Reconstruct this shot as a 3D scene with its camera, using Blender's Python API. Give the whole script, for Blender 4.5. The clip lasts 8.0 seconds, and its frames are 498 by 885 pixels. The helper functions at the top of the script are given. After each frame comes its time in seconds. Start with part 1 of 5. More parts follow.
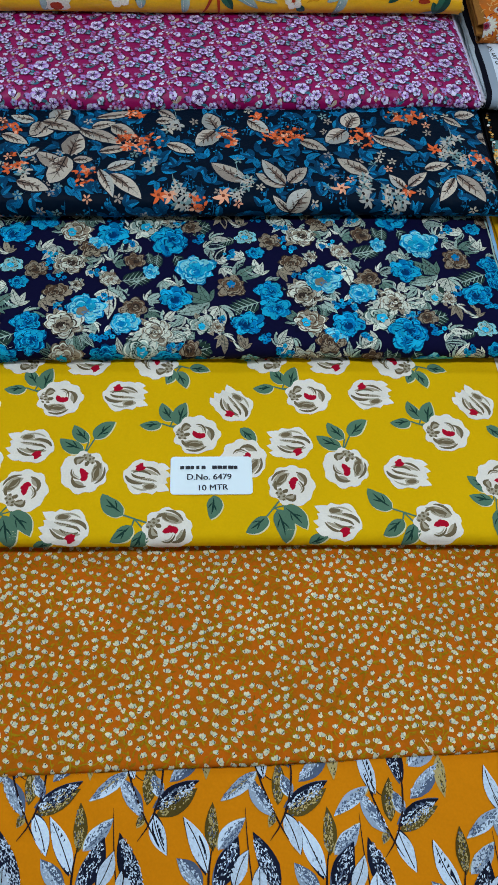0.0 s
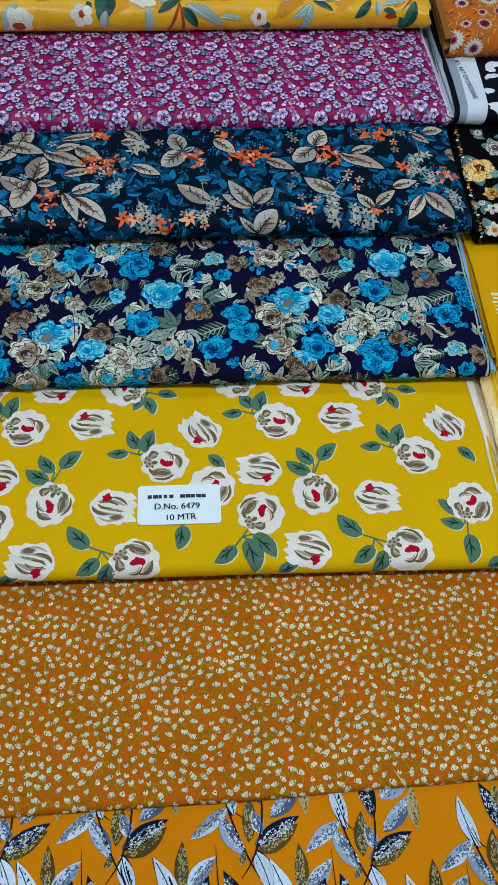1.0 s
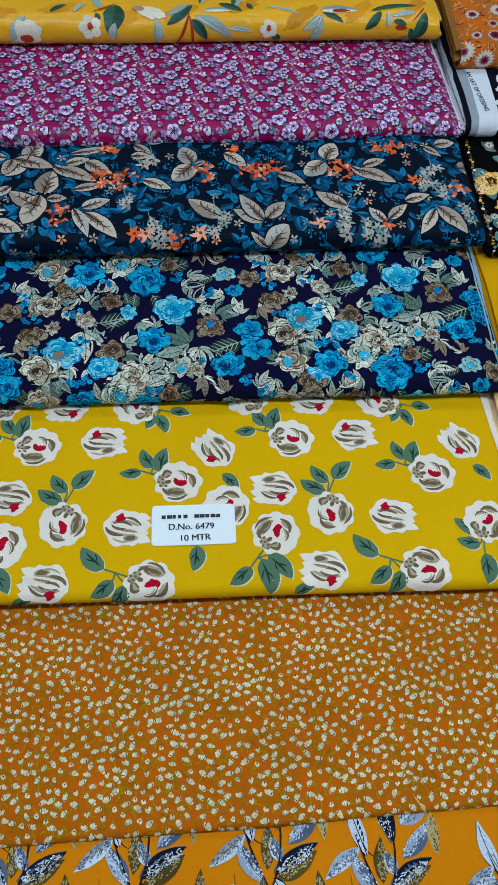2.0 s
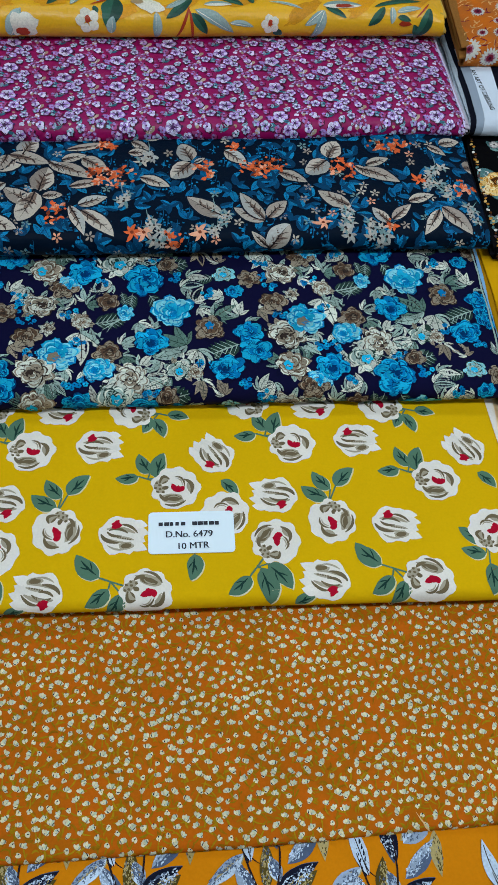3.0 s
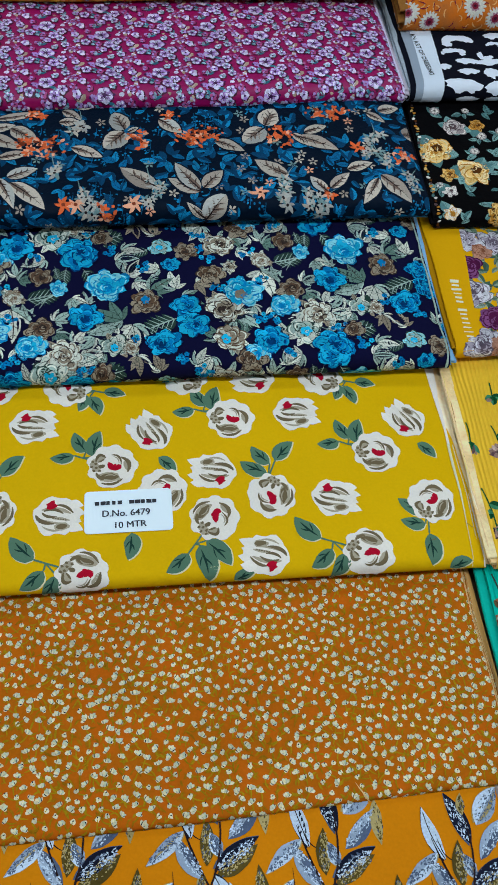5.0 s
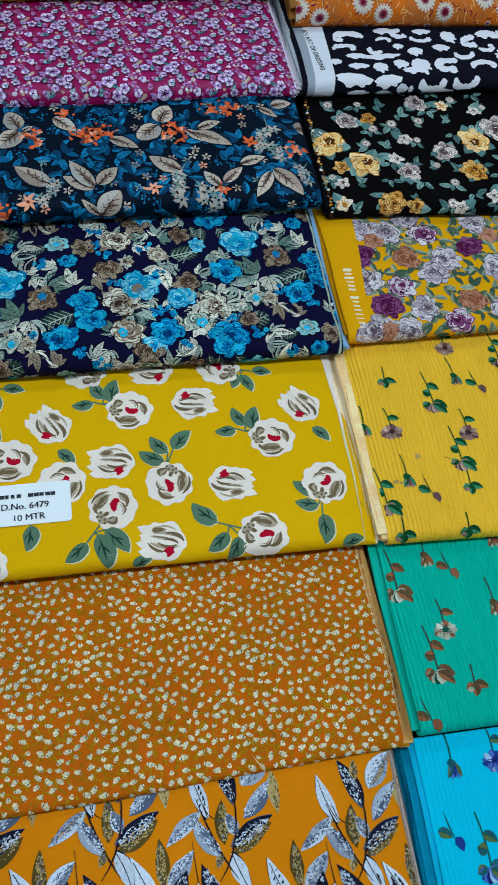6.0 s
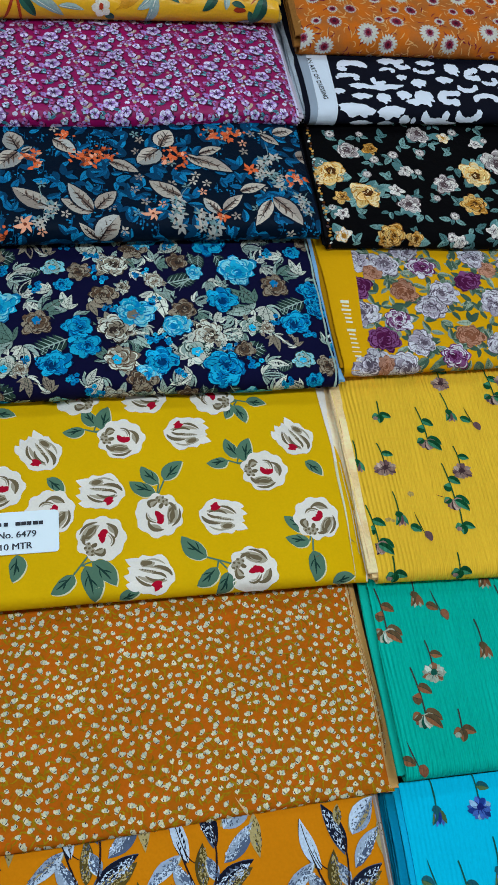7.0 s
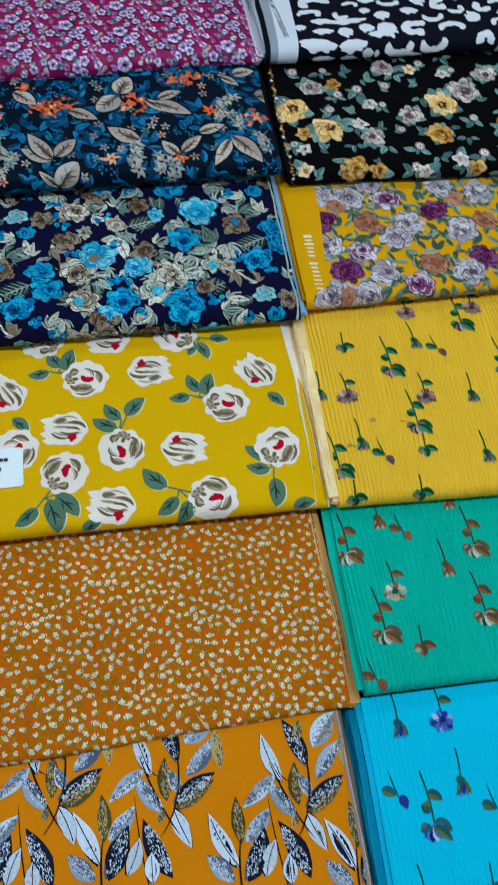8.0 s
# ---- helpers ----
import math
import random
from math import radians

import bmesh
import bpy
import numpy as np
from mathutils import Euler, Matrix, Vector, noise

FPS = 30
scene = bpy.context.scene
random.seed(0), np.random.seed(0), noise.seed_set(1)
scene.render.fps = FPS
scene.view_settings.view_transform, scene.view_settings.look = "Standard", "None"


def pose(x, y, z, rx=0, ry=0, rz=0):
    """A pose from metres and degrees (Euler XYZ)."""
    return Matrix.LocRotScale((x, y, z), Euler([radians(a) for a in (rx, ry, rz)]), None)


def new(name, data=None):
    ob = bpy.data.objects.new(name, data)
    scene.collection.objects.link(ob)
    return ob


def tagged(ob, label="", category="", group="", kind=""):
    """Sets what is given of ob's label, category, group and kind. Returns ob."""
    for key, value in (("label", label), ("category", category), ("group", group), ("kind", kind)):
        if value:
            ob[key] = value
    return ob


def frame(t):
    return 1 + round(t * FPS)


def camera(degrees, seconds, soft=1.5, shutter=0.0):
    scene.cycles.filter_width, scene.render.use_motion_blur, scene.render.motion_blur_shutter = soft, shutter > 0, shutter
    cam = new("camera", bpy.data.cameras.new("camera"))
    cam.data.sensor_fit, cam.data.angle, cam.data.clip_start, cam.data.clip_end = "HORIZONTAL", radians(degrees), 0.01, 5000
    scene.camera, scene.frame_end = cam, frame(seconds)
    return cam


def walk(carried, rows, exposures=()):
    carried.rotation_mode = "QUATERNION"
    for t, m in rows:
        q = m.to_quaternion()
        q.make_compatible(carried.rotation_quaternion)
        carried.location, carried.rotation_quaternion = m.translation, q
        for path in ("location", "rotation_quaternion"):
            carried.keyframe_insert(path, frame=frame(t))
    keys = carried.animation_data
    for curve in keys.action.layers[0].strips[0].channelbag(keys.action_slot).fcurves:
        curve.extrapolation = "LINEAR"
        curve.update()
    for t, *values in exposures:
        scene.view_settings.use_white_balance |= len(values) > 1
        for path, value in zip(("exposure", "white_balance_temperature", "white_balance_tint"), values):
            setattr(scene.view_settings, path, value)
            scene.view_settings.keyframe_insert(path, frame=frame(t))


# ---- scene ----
cam = camera(34.3, 8.0, 1.5, 0.25)
METRES, EYE, TILT, LEAN, TURN = 0.444, 1.72, -65.8, -3.41, 0.63
ROWS = [
    (0.0, 0.0, 0.0, 0.0, 0.0, 0.0, -0.0),
    (0.5, 0.0212, 0.0372, 0.0492, -0.2, 0.04, 0.59),
    (1.0, 0.0683, 0.0264, 0.0733, -0.56, 0.04, 1.11),
    (1.5, 0.0465, 0.0249, 0.1009, -0.65, 0.04, 1.34),
    (3.0, 0.0088, 0.1068, 0.1464, -1.14, -0.08, 0.89),
    (3.5, 0.0432, 0.1232, 0.1391, -1.53, -0.64, 0.74),
    (4.0, 0.0612, 0.1424, 0.154, -1.91, -1.07, 0.84),
    (5.5, 0.1648, 0.1075, 0.1286, -4.58, -2.3, 3.3),
    (6.0, 0.2604, 0.0548, 0.1202, -6.39, -2.48, 4.25),
    (6.5, 0.2889, 0.0573, 0.1518, -7.71, -2.63, 4.16),
    (7.0, 0.2585, 0.0813, 0.1933, -7.08, -2.03, 2.49),
    (7.5, 0.3253, 0.0653, 0.1675, -5.42, -1.43, 2.29),
    (8.0, 0.4814, 0.0238, 0.0339, -4.04, -3.04, 5.17),
]
walk(cam, [(t, pose(0, 0, EYE, TILT, LEAN, TURN) @ pose(METRES * x, METRES * y, METRES * z, 90 + pitch, roll, yaw)) for t, x, y, z, yaw, pitch, roll in ROWS])

# ---- world, lamps, exposure ----
scene.view_settings.exposure = -0.95
world = bpy.data.worlds.new("world")
world.use_nodes = True
world.node_tree.nodes["Background"].inputs["Color"].default_value = (0.9, 0.95, 1.0, 1)
world.node_tree.nodes["Background"].inputs["Strength"].default_value = 0.05
scene.world = world
TABLE, CEILING = 0.72, 2.75


def tube_lamp(x, y, watts):
    data = bpy.data.lights.new("tube_light", "AREA")
    data.shape, data.size, data.size_y, data.energy, data.color = "RECTANGLE", 1.2, 0.12, watts, (0.785, 0.925, 1.03)
    lamp = new("tube_light", data)
    lamp.matrix_world = pose(x, y, CEILING - 0.09)
    return lamp


for x, y, watts in ((-0.5, 1.9, 12), (1.3, 1.9, 16), (-0.5, 0.3, 28), (1.3, 0.3, 32), (0.4, -1.3, 7)):
    tube_lamp(x, y, watts)

# ---- materials ----
def shader(name):
    m = bpy.data.materials.new(name)
    m.use_nodes = True
    return m, m.node_tree.nodes, m.node_tree.links, m.node_tree.nodes["Principled BSDF"]


def cloth(name, colour, rough=0.85, sheen=0.0, ripple=0.0, vary=0.12, spec=0.06, weave=0.12, island=0.0, blotch=60.0, second=None):
    """Woven printed cloth: thread bump, slow unevenness of the dye, optional pleated ripples along the piece."""
    m, n, l, p = shader(name)
    p.inputs["Roughness"].default_value = rough
    p.inputs["Specular IOR Level"].default_value = spec
    p.inputs["Sheen Weight"].default_value = sheen
    p.inputs["Sheen Roughness"].default_value = 0.5
    co = n.new("ShaderNodeTexCoord")
    big = n.new("ShaderNodeTexNoise")
    big.inputs["Scale"].default_value, big.inputs["Detail"].default_value = 9.0, 3.0
    fine = n.new("ShaderNodeTexNoise")
    fine.inputs["Scale"].default_value, fine.inputs["Detail"].default_value = blotch * 6, 4.0
    for t in (big, fine):
        l.new(co.outputs["Object"], t.inputs["Vector"])
    add = n.new("ShaderNodeMath")
    add.operation = "ADD"
    l.new(big.outputs["Fac"], add.inputs[0]), l.new(fine.outputs["Fac"], add.inputs[1])
    last = add
    if island:
        geo = n.new("ShaderNodeNewGeometry")
        mul = n.new("ShaderNodeMath")
        mul.operation = "MULTIPLY_ADD"
        mul.inputs[1].default_value = island / max(vary, 0.01)
        l.new(geo.outputs["Random Per Island"], mul.inputs[0]), l.new(add.outputs[0], mul.inputs[2])
        sub = n.new("ShaderNodeMath")
        sub.operation = "SUBTRACT"
        sub.inputs[1].default_value = 0.5 * island / max(vary, 0.01)
        l.new(mul.outputs[0], sub.inputs[0])
        last = sub
    ramp = n.new("ShaderNodeMapRange")
    ramp.inputs["From Min"].default_value, ramp.inputs["From Max"].default_value = 0.5, 1.5
    ramp.inputs["To Min"].default_value, ramp.inputs["To Max"].default_value = 1 - vary, 1 + vary
    ramp.clamp = False
    l.new(last.outputs[0], ramp.inputs["Value"])
    mix = n.new("ShaderNodeVectorMath")
    mix.operation = "SCALE"
    mix.inputs[0].default_value = colour
    if second:
        patch = n.new("ShaderNodeTexNoise")
        patch.inputs["Scale"].default_value, patch.inputs["Detail"].default_value = 26.0, 5.0
        l.new(co.outputs["Object"], patch.inputs["Vector"])
        share = n.new("ShaderNodeMapRange")
        share.inputs["From Min"].default_value, share.inputs["From Max"].default_value = 0.42, 0.60
        two = n.new("ShaderNodeMix")
        two.data_type = "RGBA"
        two.inputs[6].default_value, two.inputs[7].default_value = (*colour, 1), (*second, 1)
        l.new(patch.outputs["Fac"], share.inputs["Value"]), l.new(share.outputs["Result"], two.inputs[0])
        l.new(two.outputs[2], mix.inputs[0])
    l.new(ramp.outputs["Result"], mix.inputs["Scale"])
    l.new(mix.outputs["Vector"], p.inputs["Base Color"])
    thread = n.new("ShaderNodeTexWave")
    thread.wave_type, thread.bands_direction = "BANDS", "Y"
    thread.inputs["Scale"].default_value, thread.inputs["Distortion"].default_value = 300.0, 3.0
    thread.inputs["Detail Scale"].default_value = 3.0
    l.new(co.outputs["Object"], thread.inputs["Vector"])
    bump = n.new("ShaderNodeBump")
    bump.inputs["Strength"].default_value, bump.inputs["Distance"].default_value = weave, 0.0006
    l.new(thread.outputs["Fac"], bump.inputs["Height"])
    soft = n.new("ShaderNodeTexNoise")
    soft.inputs["Scale"].default_value, soft.inputs["Detail"].default_value = 22.0, 4.0
    l.new(co.outputs["Object"], soft.inputs["Vector"])
    crease = n.new("ShaderNodeBump")
    crease.inputs["Strength"].default_value, crease.inputs["Distance"].default_value = 0.42, 0.015
    l.new(soft.outputs["Fac"], crease.inputs["Height"]), l.new(crease.outputs["Normal"], bump.inputs["Normal"])
    if ripple:
        wob = n.new("ShaderNodeTexWave")
        wob.wave_type, wob.bands_direction, wob.wave_profile = "BANDS", "X", "SIN"
        wob.inputs["Scale"].default_value, wob.inputs["Distortion"].default_value = 58.0, 9.0
        wob.inputs["Detail"].default_value, wob.inputs["Detail Scale"].default_value = 2.0, 0.25
        stretch = n.new("ShaderNodeMapping")
        stretch.inputs["Scale"].default_value = (1, 0.35, 0.0)
        l.new(co.outputs["Object"], stretch.inputs["Vector"]), l.new(stretch.outputs["Vector"], wob.inputs["Vector"])
        pleat = n.new("ShaderNodeBump")
        pleat.inputs["Strength"].default_value, pleat.inputs["Distance"].default_value = ripple, 0.005
        l.new(wob.outputs["Fac"], pleat.inputs["Height"]), l.new(crease.outputs["Normal"], pleat.inputs["Normal"])
        l.new(pleat.outputs["Normal"], bump.inputs["Normal"])
    l.new(bump.outputs["Normal"], p.inputs["Normal"])
    return m


def plain(name, colour, rough=0.7, scale=8.0, vary=0.1, metal=0.0):
    m, n, l, p = shader(name)
    p.inputs["Roughness"].default_value, p.inputs["Metallic"].default_value = rough, metal
    co, t = n.new("ShaderNodeTexCoord"), n.new("ShaderNodeTexNoise")
    t.inputs["Scale"].default_value, t.inputs["Detail"].default_value = scale, 6.0
    ramp = n.new("ShaderNodeMapRange")
    ramp.inputs["To Min"].default_value, ramp.inputs["To Max"].default_value = 1 - vary, 1 + vary
    mix = n.new("ShaderNodeVectorMath")
    mix.operation = "SCALE"
    mix.inputs[0].default_value = colour
    l.new(co.outputs["Object"], t.inputs["Vector"]), l.new(t.outputs["Fac"], ramp.inputs["Value"])
    l.new(ramp.outputs["Result"], mix.inputs["Scale"]), l.new(mix.outputs["Vector"], p.inputs["Base Color"])
    bump = n.new("ShaderNodeBump")
    bump.inputs["Strength"].default_value, bump.inputs["Distance"].default_value = 0.15, 0.002
    l.new(t.outputs["Fac"], bump.inputs["Height"]), l.new(bump.outputs["Normal"], p.inputs["Normal"])
    return m


WALL, FLOOR, WOOD = plain("wall_paint", (0.75, 0.73, 0.68)), plain("floor_tile", (0.5, 0.48, 0.44), 0.3), plain("table_wood", (0.25, 0.14, 0.07), 0.5, 20)
LAMP_WHITE = plain("lamp_housing", (0.8, 0.8, 0.8), 0.4)


def mesh_ob(name, verts, faces, materials, parent=None, smooth=True, slots=None):
    me = bpy.data.meshes.new(name)
    me.from_pydata(verts, [], faces)
    for m in materials:
        me.materials.append(m)
    if slots is not None:
        me.polygons.foreach_set("material_index", slots)
    if smooth:
        me.polygons.foreach_set("use_smooth", [True] * len(me.polygons))
    me.update()
    ob = new(name, me)
    ob.parent = parent
    return ob


def box(name, x0, x1, y0, y1, z0, z1, material, parent=None, bevel=0.0):
    bm = bmesh.new()
    bmesh.ops.create_cube(bm, size=1, matrix=Matrix.Translation(((x0 + x1) / 2, (y0 + y1) / 2, (z0 + z1) / 2)) @ Matrix.Diagonal((x1 - x0, y1 - y0, z1 - z0, 1)))
    if bevel:
        bmesh.ops.bevel(bm, geom=bm.edges[:], offset=bevel, segments=2, affect="EDGES")
    me = bpy.data.meshes.new(name)
    bm.to_mesh(me), bm.free()
    me.materials.append(material)
    ob = new(name, me)
    ob.parent = parent
    return ob


# ---- room ----
for name, b in (("wall_north", (-3.1, 4.1, 3.5, 3.6)), ("wall_south", (-3.1, 4.1, -3.1, -3.0)), ("wall_west", (-3.1, -3.0, -3.0, 3.5)), ("wall_east", (4.0, 4.1, -3.0, 3.5))):
    tagged(box(name, *b, 0, CEILING, WALL), "plain off-white painted shop wall", "wall", kind="structure")
tagged(box("floor", -3.1, 4.1, -3.1, 3.6, -0.1, 0, FLOOR), "beige polished shop floor", "floor", kind="structure")
tagged(box("ceiling", -3.1, 4.1, -3.1, 3.6, CEILING, CEILING + 0.1, WALL), "plain white shop ceiling", "ceiling", kind="structure")
table = tagged(new("display_table"), "brown wooden display table under the stacked cloth", "table")
box("tabletop", -0.62, 1.12, -0.32, 1.68, TABLE - 0.04, TABLE, WOOD, table, 0.004)
for x in (-0.55, 1.05):
    for y in (-0.25, 1.61):
        box("leg", x - 0.035, x + 0.035, y - 0.035, y + 0.035, 0, TABLE - 0.04, WOOD, table, 0.003)

# ---- folded cloth ----
# side, x of the seen end, y of the front, height of the top, turn, tilt, thickness, depth, length
PACKS = {
    "orange": (-1, 0.410, -0.190, 0.812, 2.0, -4.0, 0.060, 0.26, 0.86),
    "brown": (-1, 0.422, 0.060, 0.806, 3.4, -8.0, 0.014, 0.33, 0.86),
    "yellow": (-1, 0.424, 0.291, 0.808, 2.2, -9.5, 0.026, 0.34, 0.86),
    "navy": (-1, 0.424, 0.562, 0.799, 2.9, -6.0, 0.034, 0.36, 0.86),
    "leaf": (-1, 0.420, 0.798, 0.818, 3.6, -5.0, 0.040, 0.36, 0.86),
    "maroon": (-1, 0.410, 1.005, 0.824, 4.6, -8.0, 0.036, 0.36, 0.86),
    "satin": (-1, 0.395, 1.214, 0.845, 4.5, -6.0, 0.050, 0.34, 0.86),
}
PACKS.update({
    "cyan": (1, 0.432, -0.190, 0.815, 1.3, -4.0, 0.060, 0.26, 0.52),
    "teal": (1, 0.428, 0.072, 0.823, 1.3, -10.0, 0.022, 0.33, 0.52),
    "crinkle": (1, 0.430, 0.292, 0.815, 0.3, -10.0, 0.028, 0.36, 0.52),
    "mustard": (1, 0.434, 0.578, 0.795, 3.0, -8.0, 0.026, 0.34, 0.52),
    "black": (1, 0.436, 0.795, 0.794, 1.7, -5.0, 0.030, 0.36, 0.52),
    "leopard": (1, 0.425, 1.000, 0.812, 3.5, -6.0, 0.034, 0.36, 0.52),
    "daisy": (1, 0.425, 1.156, 0.838, 2.5, -5.0, 0.050, 0.34, 0.52),
})
# how far each front fold lies behind the print's zero line
TRIM = {"brown": 0.003, "yellow": 0.009, "navy": 0.010, "leaf": 0.008, "maroon": 0.005, "leopard": 0.026, "black": 0.004, "mustard": 0.009, "crinkle": 0.003, "teal": 0.002}


class Cloth:
    """The unrolled top of one folded piece: u runs along it from the seen end, v from the front fold backwards."""

    def __init__(self, key, drop=0.010, waves=0.0026):
        self.side, x, y, z, turn, tilt, self.h, self.depth, self.width = PACKS[key]
        self.trim = TRIM.get(key, 0.0)
        self.m = pose(x, y, z, tilt, 0, turn) @ pose(0, self.trim, 0)
        self.r, self.seed, self.drop, self.waves = self.h / 2, 7.3 * list(PACKS).index(key), drop, waves
        self.low = self.r - math.pi * self.r

    def lift(self, u, v):
        s = self.seed
        w = self.waves * (noise.noise((u * 9 + s, v * 7, s)) + 0.5 * noise.noise((u * 21, v * 17 + s, s)))
        return w - self.drop * math.exp(-abs(u) / 0.022)

    def at(self, u, v, off=0.0):
        u = max(0.0, min(self.width, u * self.side)) * self.side
        v = max(self.low, min(self.depth, v - self.trim))
        g = self.lift(u, v)
        x = u + 0.004 * noise.noise((v * 9, self.seed, 1.7)) * math.exp(-abs(u) / 0.1)
        if v >= self.r:
            return (x, v + 0.003 * noise.noise((u * 5, self.seed, 0)), g + off)
        a = (self.r - v) / self.r
        k = self.r + off
        dy = 0.003 * noise.noise((u * 5, self.seed, 0))
        return (x, self.r - k * math.sin(a) + dy, -self.r + k * math.cos(a) + g * (0.5 + 0.5 * math.cos(a)))


def grid_faces(nu, nv, flip):
    f = []
    for i in range(nu - 1):
        for j in range(nv - 1):
            q = (i * nv + j, (i + 1) * nv + j, (i + 1) * nv + j + 1, i * nv + j + 1)
            f.append(q[::-1] if flip else q)
    return f


def folded_piece(name, key, label, cover, inner, edge, layers=5, spread=0.010, stair=0.0, **kw):
    """One folded length of cloth: the printed cover bent round the front fold, and the folds under it showing at the end."""
    c = Cloth(key, **kw)
    thing = tagged(new(name), label, "folded fabric", "folded cloth lengths on the table")
    thing.matrix_world = c.m
    us = [c.side * (0.0015 + (c.width - 0.0015) * (i / 110) ** 1.25) for i in range(111)]
    us = [0.0] + us
    vs = [c.low + (c.r - c.low) * j / 10 for j in range(11)] + [c.r + (c.depth - c.r) * j / 26 for j in range(1, 27)]
    vs = [v + c.trim for v in vs]
    verts, nv = [], len(vs)
    for u in us:
        verts += [c.at(u, v) for v in vs]
    verts_in = [c.at(u, v, -0.0022) for u in us for v in vs]
    k = len(verts)
    faces = grid_faces(len(us), nv, c.side < 0)
    faces += [tuple(i + k for i in q[::-1]) for q in grid_faces(len(us), nv, c.side < 0)]
    slots = [0] * len(faces)
    rim = [(j, j + 1, k + j + 1, k + j) for j in range(nv - 1)]
    faces += [q if c.side < 0 else q[::-1] for q in rim]
    slots += [1] * len(rim)
    mesh_ob("printed_cover", verts + verts_in, faces, [cover, edge], thing, True, slots)
    # the folds below the cover, each a rounded slab whose end stands out a little differently
    rnd = random.Random(key)
    t = (c.h - 0.006) / layers
    for n in range(layers):
        z1 = -0.003 - n * t
        z0 = z1 - t * 0.9
        out = c.side * spread * (rnd.random() - 0.75) - c.side * (0.001 + stair * n)
        front = c.r - math.sqrt(max(0.0, (c.r - 0.003) ** 2 - ((z0 + z1) / 2 + c.r) ** 2)) + rnd.random() * 0.003
        v2, f2, s2 = [], [], []
        prof = []
        rr = t * 0.45
        for q in range(7):
            a = math.pi * q / 6
            prof.append((front + rr - rr * math.sin(a), (z0 + z1) / 2 + rr * math.cos(a)))
        prof = [(c.depth - 0.004, z1)] + [(c.depth * f, z1) for f in (0.75, 0.5, 0.25)] + prof + [(c.depth * f, z0) for f in (0.25, 0.5, 0.75)] + [(c.depth - 0.004, z0)]
        stations = [0, 0.004, 0.012, 0.03, 0.07, 0.2, c.width]
        for s in stations:
            for y, z in prof:
                end = out + 0.003 * noise.noise((y * 14, n * 3.1, c.seed)) if s < 0.02 else 0.0
                sag = -c.drop * math.exp(-s / 0.022) * max(0.0, 1 + z / c.h)
                v2.append((c.side * s + end, y, z + sag))
        m = len(prof)
        for i in range(len(stations) - 1):
            for j in range(m):
                q = (i * m + j, (i + 1) * m + j, (i + 1) * m + (j + 1) % m, i * m + (j + 1) % m)
                f2.append(q if c.side > 0 else q[::-1])
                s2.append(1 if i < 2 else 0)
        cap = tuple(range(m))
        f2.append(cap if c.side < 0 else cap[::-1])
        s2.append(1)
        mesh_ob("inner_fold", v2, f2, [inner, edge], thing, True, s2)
    return c, thing

# ---- inks and print shapes ----
def lin(*rgb):
    return tuple((((c / 255 + 0.055) / 1.055) ** 2.4 if c > 10 else c / 255 / 12.92) * GAIN for c in rgb)


GAIN = 1.1


def dye(name, rgb, **kw):
    if "second" in kw:
        kw["second"] = lin(*kw["second"])
    return cloth(name, lin(*rgb), **kw)


